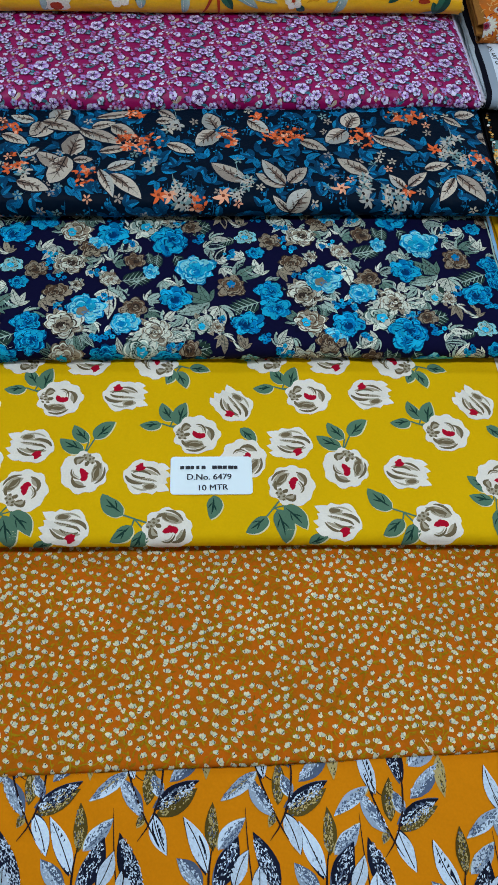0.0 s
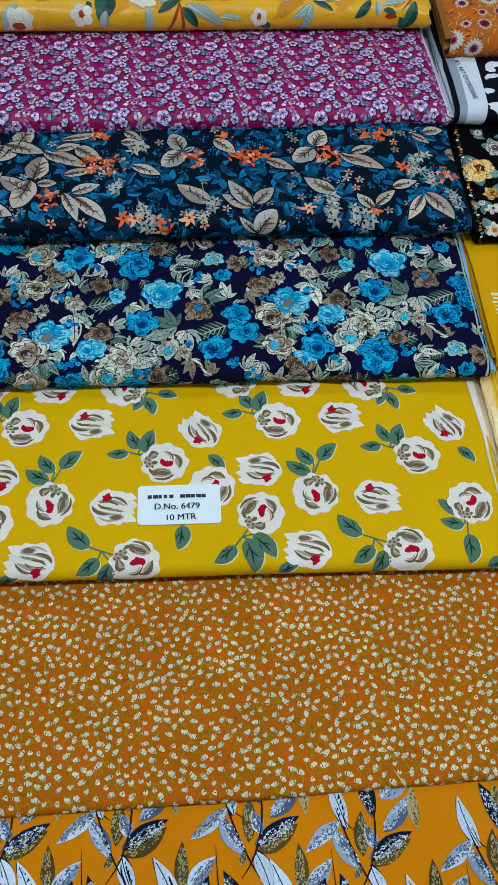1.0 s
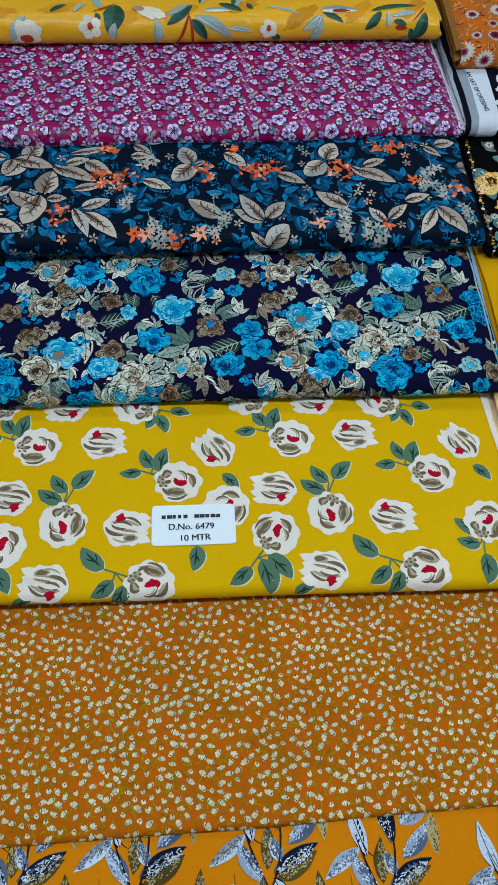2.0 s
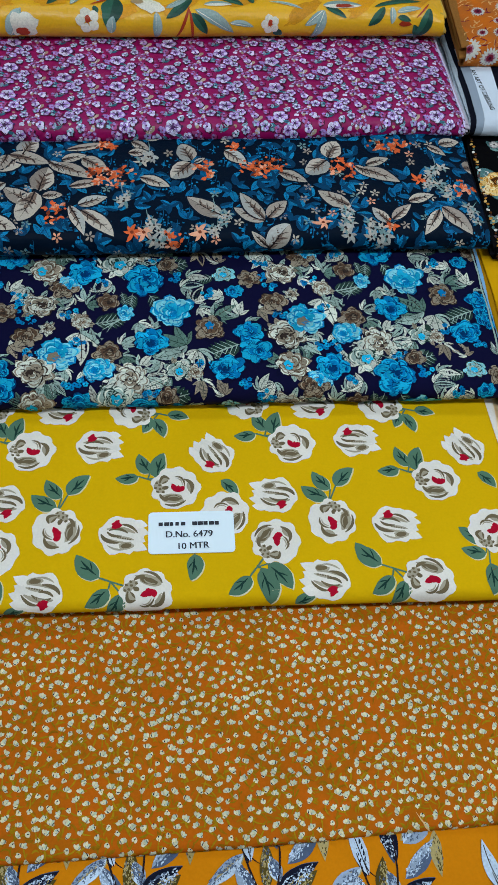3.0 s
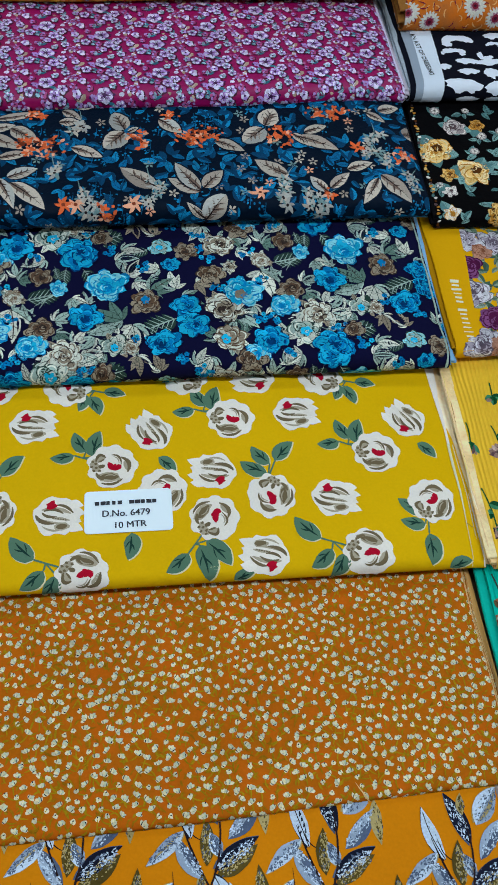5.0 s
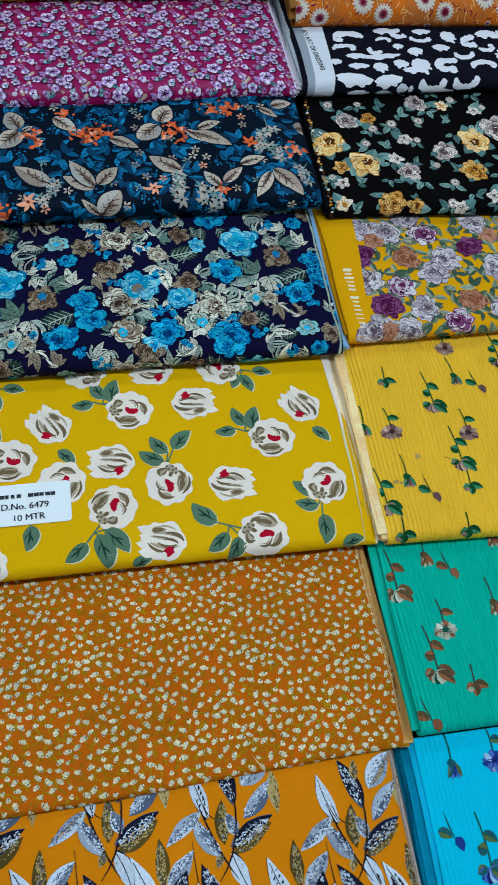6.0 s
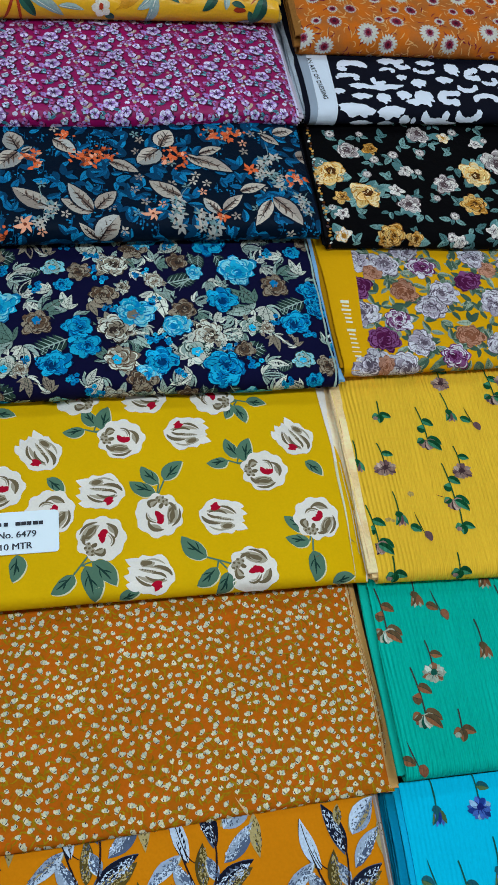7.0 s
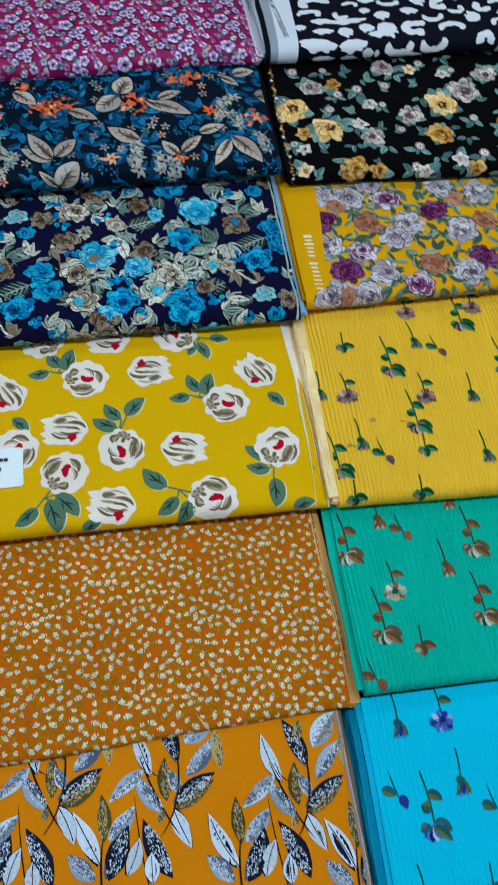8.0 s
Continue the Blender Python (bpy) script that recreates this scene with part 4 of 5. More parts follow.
def leaf_spray(p, x, v, turn, size, ink):
    second = {"sage": "mist", "mist": "cream", "cream": "mist", "beige": "cream"}[ink]
    for k, (lean, q) in enumerate(((-72, 0.62), (74, 0.62), (-38, 0.95), (40, 0.95), (0, 1.25))):
        a = radians(turn + lean + rnd.uniform(-8, 8))
        ex, ev = x + math.cos(a) * size * q, v + math.sin(a) * size * q
        up = 0.00004 + 0.00003 * k
        p.leaf(x, v, ex + math.cos(a) * 0.001, ev + math.sin(a) * 0.001, size * 0.46 * q, "night", "", up, full=0.8, blunt=0.9)
        p.leaf(x, v, ex, ev, size * 0.36 * q, ink, rnd.choice(("green", "bark", "green")), up + 0.00001, 0.04, 3, 0.8, 9, second if k % 2 else "", 1.0)


for dx, dv in COPIES:
    for x, v, turn, size in REPEAT_FERNS:
        fern(p, x + dx, v + dv, turn, size * 1.35, "green", "mist")
    for x, v, turn, size, ink in REPEAT_LEAVES + REPEAT_LEAVES_FRONT:
        leaf_spray(p, x + dx, v + dv, turn, size * 1.38, ink)
    for x, v in REPEAT_BERRIES:
        cluster(p, x + dx, v + dv, 0.0115, "blue", "sky", "deep", 0.00025, 8)
p.done("leaf_print", thing, "grey-green leaf print with small blue blossoms")["kind"] = "stuff"
for dx, dv in COPIES:
    for x, v, kind, r in REPEAT_FLOWERS + REPEAT_FLOWERS_FRONT:
        x, v = x + dx, v + dv
        if p.outside(x, v, r):
            continue
        wild = random.Random(int(r * 1e5) + len(kind))
        if kind == "bud":
            for k, end in enumerate(((-0.030, -0.028), (-0.034, -0.020), (-0.024, -0.032))):
                p.brush((x - 0.004, v - 0.008), (x - 0.014, v - 0.016), (x + end[0], v + end[1]), 0.0015, "mist", 0.0003 + 0.00002 * k)
        p.bloom(x, v, r * 0.98, TONES[kind], wild, HEARTS.get(kind, ""), outer=9 if r > 0.018 else 7)
        if kind in ("cream", "heart", "beige", "crescent", "half"):
            for k in range(6):
                a = wild.uniform(0, 6.28)
                p.leaf(x + math.cos(a) * r * 0.6, v + math.sin(a) * r * 0.6, x + math.cos(a) * r * 1.4, v + math.sin(a) * r * 1.4, r * 0.42, wild.choice(("cream", "mist", "beige")), "green", 0.00026, 0.05, 2)
        p.done("printed_rose", thing)
p.ribbon([(-0.0045 + 0.005 * noise.noise((v * 22, 3.3, 0)), v) for v in [0.006 * k for k in range(0, 44)]], [0.0030 + 0.0016 * noise.noise((k * 0.5, 1.1, 0)) for k in range(44)], "mist", 0.0012)
p.done("pale_selvedge", thing, "pale blue selvedge stripe")

# dark satin with pale leaves and orange blossom
m = dye("cloth_dark_leaf", (2, 18, 36), rough=0.5, spec=0.06, vary=0.1)
c, thing = folded_piece("folded_fabric", "leaf", "folded dark navy satin printed with pale leaves and orange blossom", m, m, dye("selvedge_ink", (14, 16, 24)), 5, 0.010)
p = Print(c, {"pale": (182, 172, 160), "cloud": (168, 168, 164), "shade": (156, 144, 134), "umber": (118, 98, 88), "vein": (40, 28, 30), "orange": (212, 96, 52), "peach": (222, 158, 128), "blue": (4, 100, 150), "teal": (3, 60, 96), "sky": (12, 128, 180), "mint": (112, 142, 144), "rust": (122, 52, 30), "night": (3, 20, 40)},
          rough=0.5, spec=0.08, island=0.2)
rnd = random.Random(31)
for x, v in spread_points(rnd, -0.86, 0.0, c.low * 0.4, 0.26, 0.0125, 16000):
    k = rnd.random()
    t = rnd.uniform(0, 360)
    if k < 0.5:
        for q in range(rnd.choice((1, 2, 3))):
            broad_leaf(p, x, v, t + 60 * q, rnd.uniform(0.014, 0.025), rnd.choice(("blue", "blue", "teal", "sky", "sky")), "teal", 0.00004 * q, 0.46, rnd.choice(("", "teal", "teal")))
    elif k < 0.66:
        for q in range(9):
            a, d = rnd.uniform(0, 6.28), rnd.uniform(0, 0.012)
            p.blob(x + math.cos(a) * d, v + math.sin(a) * d, 0.0018, 0.0014, rnd.choice(("blue", "sky", "teal")), t, 0, 0, 0.3, 6)
        p.curve(x, v - 0.01, 0.02, 70, 30, 0.0009, "blue")
    elif k < 0.76:
        p.petals(x, v, 0.0075, 5, rnd.choice(("mint", "pale", "peach", "shade")), t, 0.2, 0.0001)
p.done("sprig_print", thing, "blue sprig print")["kind"] = "stuff"
PALE_LEAVES_A = [(-0.63, 0.1, -0.618, 0.144, 0.035), (-0.635, 0.097, -0.656, 0.043, 0.036), (-0.625, 0.088, -0.597, 0.09, 0.016), (-0.588, 0.071, -0.567, 0.018, 0.019), (-0.572, 0.062, -0.527, 0.016, 0.025), (-0.576, 0.071, -0.536, 0.087, 0.021), (-0.589, 0.106, -0.543, 0.116, 0.016), (-0.572, 0.164, -0.538, 0.136, 0.027), (-0.491, 0.125, -0.449, 0.107, 0.02), (-0.416, 0.158, -0.429, 0.191, 0.029), (-0.417, 0.153, -0.447, 0.124, 0.033), (-0.412, 0.153, -0.397, 0.162, 0.009), (-0.378, 0.049, -0.426, 0.086, 0.029), (-0.32, 0.041, -0.351, 0.091, 0.024)]
PALE_LEAVES_B = [(-0.32, 0.038, -0.362, 0.063, 0.022), (-0.315, 0.044, -0.286, 0.075, 0.024), (-0.315, -0.004, -0.286, 0.031, 0.033), (-0.315, -0.002, -0.34, 0.021, 0.012), (-0.368, 0.179, -0.337, 0.149, 0.024), (-0.292, 0.132, -0.252, 0.111, 0.02), (-0.216, 0.16, -0.199, 0.194, 0.032), (-0.219, 0.155, -0.252, 0.129, 0.033), (-0.196, 0.063, -0.239, 0.094, 0.027), (-0.171, 0.139, -0.116, 0.111, 0.024), (-0.161, 0.146, -0.126, 0.158, 0.017), (-0.179, 0.145, -0.155, 0.119, 0.015), (-0.062, 0.185, -0.036, 0.166, 0.015), (-0.043, 0.189, -0.008, 0.201, 0.02)]
PALE_LEAVES_C = [(-0.012, 0.144, 0.021, 0.153, 0.028), (-0.064, 0.061, -0.027, 0.014, 0.028), (-0.068, 0.056, -0.096, 0.013, 0.02), (-0.11, 0.073, -0.071, 0.085, 0.018), (-0.144, 0.032, -0.165, 0.061, 0.019), (-0.139, 0.038, -0.108, 0.067, 0.018), (-0.675, 0.172, -0.618, 0.152, 0.027), (-0.677, 0.172, -0.689, 0.141, 0.021), (-0.686, 0.175, -0.721, 0.184, 0.018), (-0.702, 0.046, -0.656, 0.029, 0.027), (-0.676, 0.115, -0.702, 0.096, 0.017), (-0.596, 0.179, -0.529, 0.192, 0.014), (-0.507, 0.174, -0.478, 0.174, 0.016)]
ORANGE_SPRAYS = [(-0.531, 0.13, 0.029, 0.021, 26), (-0.608, 0.058, 0.013, 0.021, 12), (-0.398, 0.138, 0.014, 0.016, 11), (-0.313, 0.142, 0.029, 0.018, 22), (-0.197, 0.139, 0.015, 0.018, 13), (-0.12, 0.187, 0.028, 0.012, 16), (-0.026, 0.095, 0.016, 0.016, 10), (-0.708, 0.082, 0.016, 0.018, 10), (-0.448, 0.008, 0.013, 0.01, 8), (-0.537, 0.188, 0.016, 0.006, 7), (-0.353, 0.185, 0.013, 0.006, 6), (-0.719, 0.159, 0.013, 0.01, 8), (-0.14, 0.027, 0.008, 0.01, 5)]
STARS = [("o", -0.087, 0.115), ("o", -0.503, 0.021), ("p", -0.411, 0.021), ("p", -0.239, 0.032), ("w", -0.513, 0.083), ("p", -0.487, 0.021), ("w", -0.479, 0.032), ("w", -0.382, 0.051), ("w", -0.387, 0.027), ("w", -0.199, 0.052), ("w", -0.208, 0.021), ("w", -0.17, 0.021), ("w", -0.151, 0.011), ("w", -0.067, 0.107), ("w", -0.053, 0.091), ("w", -0.478, 0.165), ("w", -0.696, 0.071), ("w", -0.464, 0.004), ("w", -0.058, 0.134), ("w", -0.022, 0.05)]


def painted_leaf(p, x, v, x2, v2, w, lift):
    """A pale brush-painted leaf: darker towards its stalk, a dark forked midrib that fades to the tip."""
    d = math.hypot(x2 - x, v2 - v)
    ex, ev = (x2 - x) / d, (v2 - v) / d
    wide = w / d > 0.6
    p.leaf(x, v, x2 + ex * 0.002, v2 + ev * 0.002, w * 1.16, "night", "", lift - 0.00004, 0.03, full=0.8, blunt=0.55 if wide else 0.75)
    p.leaf(x, v, x2, v2, w * 0.94, "pale", "", lift, 0.03, n=11, full=0.8, blunt=0.6 if wide else 0.85, side_ink=rnd.choice(("", "shade", "cloud")))
    turn = math.degrees(math.atan2(ev, ex))
    p.leaf(x, v, x + ex * d * 0.62, v + ev * d * 0.62, w * 0.34, "umber", "", lift + 0.00006, 0.02, full=0.7)
    for t in (0.2, 0.4, 0.6):
        for s in (-1, 1):
            t0, L = t + rnd.uniform(-0.03, 0.03), w * rnd.uniform(0.34, 0.46) * (1.05 - 0.55 * t)
            bx, bv = x + ex * d * t0, v + ev * d * t0
            qx, qv = bx + ex * L * 0.8 - s * ev * L * 0.85, bv + ev * L * 0.8 + s * ex * L * 0.85
            mid = ((bx + qx) / 2 + ex * 0.0008, (bv + qv) / 2 + ev * 0.0008)
            p.ribbon([(bx, bv), mid, (qx, qv)], [w * 0.16, w * 0.10, w * 0.03], rnd.choice(("shade", "umber", "shade")), lift + 0.00008)
            p.ribbon([(bx, bv), mid, (qx, qv)], [0.0013, 0.0008, 0.0002], "vein", lift + 0.00012)
    p.ribbon([(x + ex * d * t - ev * 0.03 * d * math.sin(3.14 * t), v + ev * d * t + ex * 0.03 * d * math.sin(3.14 * t)) for t in (0.0, 0.15, 0.3, 0.45, 0.6, 0.75, 0.88)], [0.0026, 0.0022, 0.0018, 0.0013, 0.0009, 0.0006, 0.0003], "vein", lift + 0.00014)


for n, rows in enumerate((PALE_LEAVES_A, PALE_LEAVES_B, PALE_LEAVES_C)):
    for k, (x, v, x2, v2, w) in enumerate(rows):
        painted_leaf(p, x, v, x2, v2, w, 0.00035 + 0.00001 * k)
        p.done("printed_leaf", thing)
        if n == 1:
            painted_leaf(p, x - 0.44, v + 0.012, x2 - 0.44, v2 + 0.012, w, 0.0003)
            p.done("printed_leaf", thing)
for x, v, rx, rv, count in ORANGE_SPRAYS:
    for q in range(count):
        a, d = rnd.uniform(0, 6.28), math.sqrt(rnd.random())
        bx, bv = x + math.cos(a) * d * rx, v + math.sin(a) * d * rv
        for s in range(rnd.choice((2, 3, 4))):
            t = rnd.uniform(0, 6.28)
            L = rnd.uniform(0.006, 0.010)
            p.leaf(bx, bv, bx + math.cos(t) * L, bv + math.sin(t) * L, L * 0.5, rnd.choice(("orange", "orange", "orange", "peach", "rust")), "", 0.0006 + 0.00003 * s, n=5, blunt=0.6)
    for q in range(count // 3):
        a = rnd.uniform(0, 6.28)
        p.blob(x + math.cos(a) * rx * 1.2, v + math.sin(a) * rv * 1.2, 0.0022, 0.0022, "orange", 0, 0, 0, 0.2, 7, 0.0006)
    p.done("printed_spray", thing)["kind"] = "stuff"
for kind, x, v in STARS:
    for q in range({"o": 1, "p": 1, "w": 4}[kind]):
        bx, bv = x + (rnd.uniform(-0.012, 0.012) if q else 0), v + (rnd.uniform(-0.014, 0.014) if q else 0)
        r = 0.015 if kind != "w" else rnd.uniform(0.008, 0.013)
        for s in range(6):
            t = radians(60 * s + rnd.uniform(-16, 16))
            L = r * rnd.uniform(0.7, 1.15)
            p.leaf(bx, bv, bx + math.cos(t) * L, bv + math.sin(t) * L, L * 0.36, {"o": "orange", "p": "peach"}.get(kind) or rnd.choice(("mint", "cloud", "cloud", "pale")), "", 0.0006 + 0.00003 * q, 0.1, n=6, blunt=0.7)
        p.blob(bx, bv, r * 0.16, r * 0.16, "rust" if kind != "w" else "vein", 0, 0, 0, 0.2, 7, 0.0008)
    if kind == "w":
        p.curve(x, v + 0.004, rnd.uniform(0.025, 0.04), rnd.uniform(60, 120), rnd.uniform(-50, 50), 0.0013, "mint", 0.0005)
    p.done("printed_star_flower", thing)

# maroon satin with lilac blossom
m = dye("cloth_maroon", (150, 4, 88), rough=0.38, spec=0.3, vary=0.12)
c, thing = folded_piece("folded_fabric", "maroon", "folded magenta satin densely printed with small lilac blossoms", m, m, dye("selvedge_lilac", (190, 180, 196)), 5, 0.008)
p = Print(c, {"lilac": (172, 134, 202), "white": (216, 208, 238), "violet": (66, 22, 78), "plum": (74, 8, 50), "mint": (140, 174, 192), "teal": (40, 118, 138), "sand": (184, 160, 140), "rose": (166, 70, 126)}, rough=0.40, spec=0.25, island=0.25)
rnd = random.Random(41)


def lilac_bloom(p, x, v, r, inks, rnd, lift):
    """A small five-petalled blossom with a dark eye, pale tips and a shadow beneath."""
    if p.outside(x, v, r):
        return
    t = rnd.uniform(0, 72)
    p.blob(x + 0.0008, v - 0.0012, r * 1.12, r * 1.0, "plum", t, 5, 0.3, 0.2, 15, lift)
    for k in range(5):
        a = radians(t + 72 * k + rnd.uniform(-10, 10))
        px, pv = x + math.cos(a) * r * 0.56, v + math.sin(a) * r * 0.54
        p.blob(px, pv, r * 0.50, r * rnd.uniform(0.42, 0.56), inks[k % len(inks)], math.degrees(a), 0, 0, 0.22, 9, lift + 0.00003 + 0.000012 * k)
        if r > 0.006:
            p.blob(px + math.cos(a) * r * 0.16, pv + math.sin(a) * r * 0.16, r * 0.24, r * 0.30, "white", math.degrees(a), 0, 0, 0.3, 7, lift + 0.0001)
            p.curve(x, v, r * 0.75, math.degrees(a) + 8, 10, r * 0.12, "violet", lift + 0.00012, 4)
        if r > 0.009:
            p.curve(x, v, r * 0.6, math.degrees(a) + 34, -10, r * 0.08, "violet", lift + 0.00012, 4)
    p.blob(x, v, r * 0.26, r * 0.22, "violet", 0, 4, 0.3, 0.3, 8, lift + 0.00014)


# one repeat: blossoms (place, radius, inks), then buds, leaves and lacy sprays
LILACS = ((0, 0, 0.0112, "lw"), (-0.024, -0.016, 0.0074, "lm"), (-0.013, -0.018, 0.0058, "tm"), (-0.005, -0.021, 0.0052, "rl"), (-0.004, -0.031, 0.0056, "lr"), (0.010, -0.023, 0.0078, "ll"), (0.021, -0.014, 0.0076, "lw"), (0.019, -0.030, 0.0066, "lm"), (0.036, -0.009, 0.0050, "rl"), (0.034, 0.010, 0.0050, "lr"), (-0.020, 0.010, 0.0046, "rl"),
          (0.027, 0.020, 0.0062, "lm"), (-0.030, 0.025, 0.0058, "wl"), (0.012, 0.014, 0.0050, "mw"), (-0.012, 0.024, 0.0052, "lr"), (0.041, -0.022, 0.0058, "wl"), (-0.037, -0.012, 0.0052, "lm"), (0.002, 0.031, 0.0056, "lw"), (-0.040, 0.008, 0.0050, "rl"))
BITS = ((-0.033, -0.003), (0.024, 0.001), (0.029, -0.036), (-0.015, -0.004), (0.014, 0.017), (-0.008, 0.018), (0.041, -0.024), (-0.035, -0.024), (0.003, -0.041), (0.030, 0.020), (-0.028, 0.020), (0.013, -0.011))
INKS = {"l": "lilac", "w": "white", "m": "mint", "t": "teal", "r": "rose"}
for i in range(-6, 7):
    for j in range(-5, 6):
        ox, ov = -0.443 + 0.0795 * i + 0.001 * j, 0.074 + 0.042 * i + 0.066 * j
        ov -= 0.066 * round(0.042 * i / 0.066)
        if not (-0.92 < ox < 0.05 and -0.06 < ov < 0.28):
            continue
        for k, (x, v, r, inks) in enumerate(LILACS):
            lilac_bloom(p, ox + x, ov + v, r * 1.02, [INKS[q] for q in inks], random.Random(k), 0.0002 + 0.00016 * (k % 2))
        few = random.Random(3)
        for k, (x, v) in enumerate(BITS):
            x, v, t = ox + x, ov + v, few.uniform(0, 360)
            if p.outside(x, v, 0.008):
                continue
            if k == 0:
                for lean in (-34, 0, 34):
                    a = radians(90 + lean)
                    p.leaf(x, v - 0.006, x + math.cos(a) * 0.012, v - 0.006 + math.sin(a) * 0.012, 0.0064, ("sand", "white", "sand")[lean // 34 + 1], lift=0.0003, full=1.4, n=6)
            elif k % 3 == 2:
                for q in range(2):
                    a = radians(t + 70 * q)
                    p.leaf(x, v, x + math.cos(a) * 0.010, v + math.sin(a) * 0.010, 0.0042, ("teal", "mint")[q], "plum", 0.0003, n=6)
            elif k % 3 == 1:
                p.blob(x, v, 0.0038, 0.0032, "white", t, 0, 0, 0.25, 9, 0.0003)
                p.curve(x, v - 0.002, 0.004, t, 60, 0.0012, "rose", 0.0004, 4)
            else:
                p.petals(x, v, 0.0048, 5, "lilac", t, 0.4, 0.0003)
        for k in range(15):
            x, v = ox - 0.042 + few.gauss(0, 0.006), ov - 0.030 + few.gauss(0, 0.005)
            p.blob(x, v, 0.0024, 0.0019, few.choice(("white", "lilac", "white", "sand", "rose")), few.uniform(0, 180), 0, 0, 0.3, 7, 0.00045)
            if k % 3 == 0:
                p.blob(x + 0.001, v - 0.001, 0.0009, 0.0009, "violet", 0, 0, 0, 0.2, 5, 0.0005)
        for k in range(26):
            x, v, q = ox + few.uniform(-0.04, 0.04), ov + few.uniform(-0.033, 0.033), few.uniform(0.0016, 0.0034)
            p.blob(x, v, q, q * 0.8, few.choice(("lilac", "rose", "mint", "sand", "plum", "violet", "lilac", "white")), few.uniform(0, 180), 3, 0.3, 0.3, 8, 0.00012)
p.done("blossom_print", thing, "dense lilac blossom print")["kind"] = "stuff"
p.strip(lambda v: -0.0035 - 0.001 * math.sin(v * 40), lambda v: -0.0003, [c.low * 0.3 + 0.012 * k for k in range(28)], "white", 0.0009, 2)
p.done("pale_selvedge", thing, "pale lilac selvedge stripe")

# yellow satin with painted leaves
m = dye("cloth_satin", (240, 178, 24), rough=0.30, spec=0.5, vary=0.12)
c, thing = folded_piece("folded_fabric", "satin", "folded golden yellow satin printed with large painted leaves", m, m, dye("selvedge_gold", (210, 170, 80)), 5, 0.010)
p = Print(c, {"green": (40, 92, 74), "grey": (136, 162, 160), "mist": (164, 184, 180), "white": (232, 224, 208), "shade": (170, 140, 104), "rust": (170, 52, 22), "amber": (222, 150, 20), "dark": (26, 70, 58)}, rough=0.36, spec=0.3)
# painted leaves: ink, stalk, tip, width
SATIN_LEAVES = [("grey", -0.683, -0.029, -0.663, 0.015, 0.0204), ("green", -0.624, 0.021, -0.6, 0.039, 0.0085), ("grey", -0.589, 0.021, -0.57, 0.044, 0.0085), ("green", -0.548, 0.009, -0.554, 0.02, 0.0076), ("green", -0.523, 0.04, -0.537, -0.011, 0.0289), ("grey", -0.53, -0.021, -0.525, 0.004, 0.0136), ("grey", -0.46, 0.01, -0.462, -0.033, 0.0127), ("green", -0.403, 0.035, -0.445, 0.001, 0.0136), ("grey", -0.41, 0.039, -0.445, 0.015, 0.0102), ("green", -0.406, 0.007, -0.382, -0.024, 0.0136), ("grey", -0.4, 0.012, -0.34, -0.022, 0.0153), ("white", -0.386, 0.02, -0.343, 0.02, 0.0102), ("grey", -0.347, -0.007, -0.309, -0.012, 0.0076), ("green", -0.361, 0.038, -0.325, 0.019, 0.0127), ("green", -0.278, -0.018, -0.264, -0.026, 0.0119), ("grey", -0.284, 0.03, -0.232, 0.014, 0.0051)]
SATIN_LEAVES_END = [("grey", -0.199, 0.012, -0.228, -0.009, 0.011), ("grey", -0.197, 0.012, -0.217, -0.036, 0.0127), ("green", -0.195, 0.016, -0.162, 0.001, 0.0076), ("green", -0.1, 0.017, -0.126, -0.01, 0.0127), ("green", -0.116, 0.018, -0.038, 0.031, 0.0093), ("grey", -0.088, 0.017, -0.088, -0.008, 0.0093), ("grey", -0.08, 0.009, -0.04, 0.016, 0.0085), ("green", -0.079, 0.002, -0.057, -0.003, 0.0076), ("rust", -0.076, -0.008, -0.055, -0.008, 0.0076), ("green", -0.051, -0.008, -0.043, -0.033, 0.0102), ("green", -0.025, 0.018, -0.048, -0.036, 0.0178), ("white", -0.068, -0.032, -0.033, -0.029, 0.0068), ("white", -0.199, 0.02, -0.137, 0.02, 0.0153), ("green", -0.308, 0.025, -0.314, 0.04, 0.0085)]
for k, (ink, x, v, x2, v2, w) in enumerate(SATIN_LEAVES + SATIN_LEAVES_END):
    up = 0.0003 + 0.00015 * (k % 3)
    p.leaf(x, v, x2, v2, w * 1.1, ink, lift=up, bend=0.06, full=0.9, n=13, side_ink={"green": "dark", "grey": "mist", "white": "grey", "rust": ""}[ink])
    if ink == "grey":
        p.ribbon([(x + (x2 - x) * q, v + (v2 - v) * q) for q in (0.05, 0.3, 0.6, 0.9)], [0.0012, 0.0010, 0.0007, 0.0003], "white", up + 0.0002)
for x, v, rx, rv, lean, ink in ((-0.660, -0.009, 0.021, 0.019, 0, "white"), (-0.663, -0.019, 0.010, 0.007, 0, "rust"), (-0.471, 0.022, 0.024, 0.011, -22, "white"), (-0.488, 0.030, 0.010, 0.006, -10, "shade"), (-0.165, 0.019, 0.013, 0.003, 0, "rust")):
    p.blob(x, v, rx, rv, ink, lean, 0, 0, 0.2, 20, 0.0009 if ink == "white" else 0.0013)
for x, v, r in ((-0.564, -0.002, 0.019), (-0.283, -0.008, 0.015)):
    p.petals(x, v, r, 5, "white", 30, 0.42, 0.0008)
    p.blob(x, v + 0.002, r * 0.22, r * 0.3, "rust", 0, 0, 0, 0.3, 10, 0.0012)
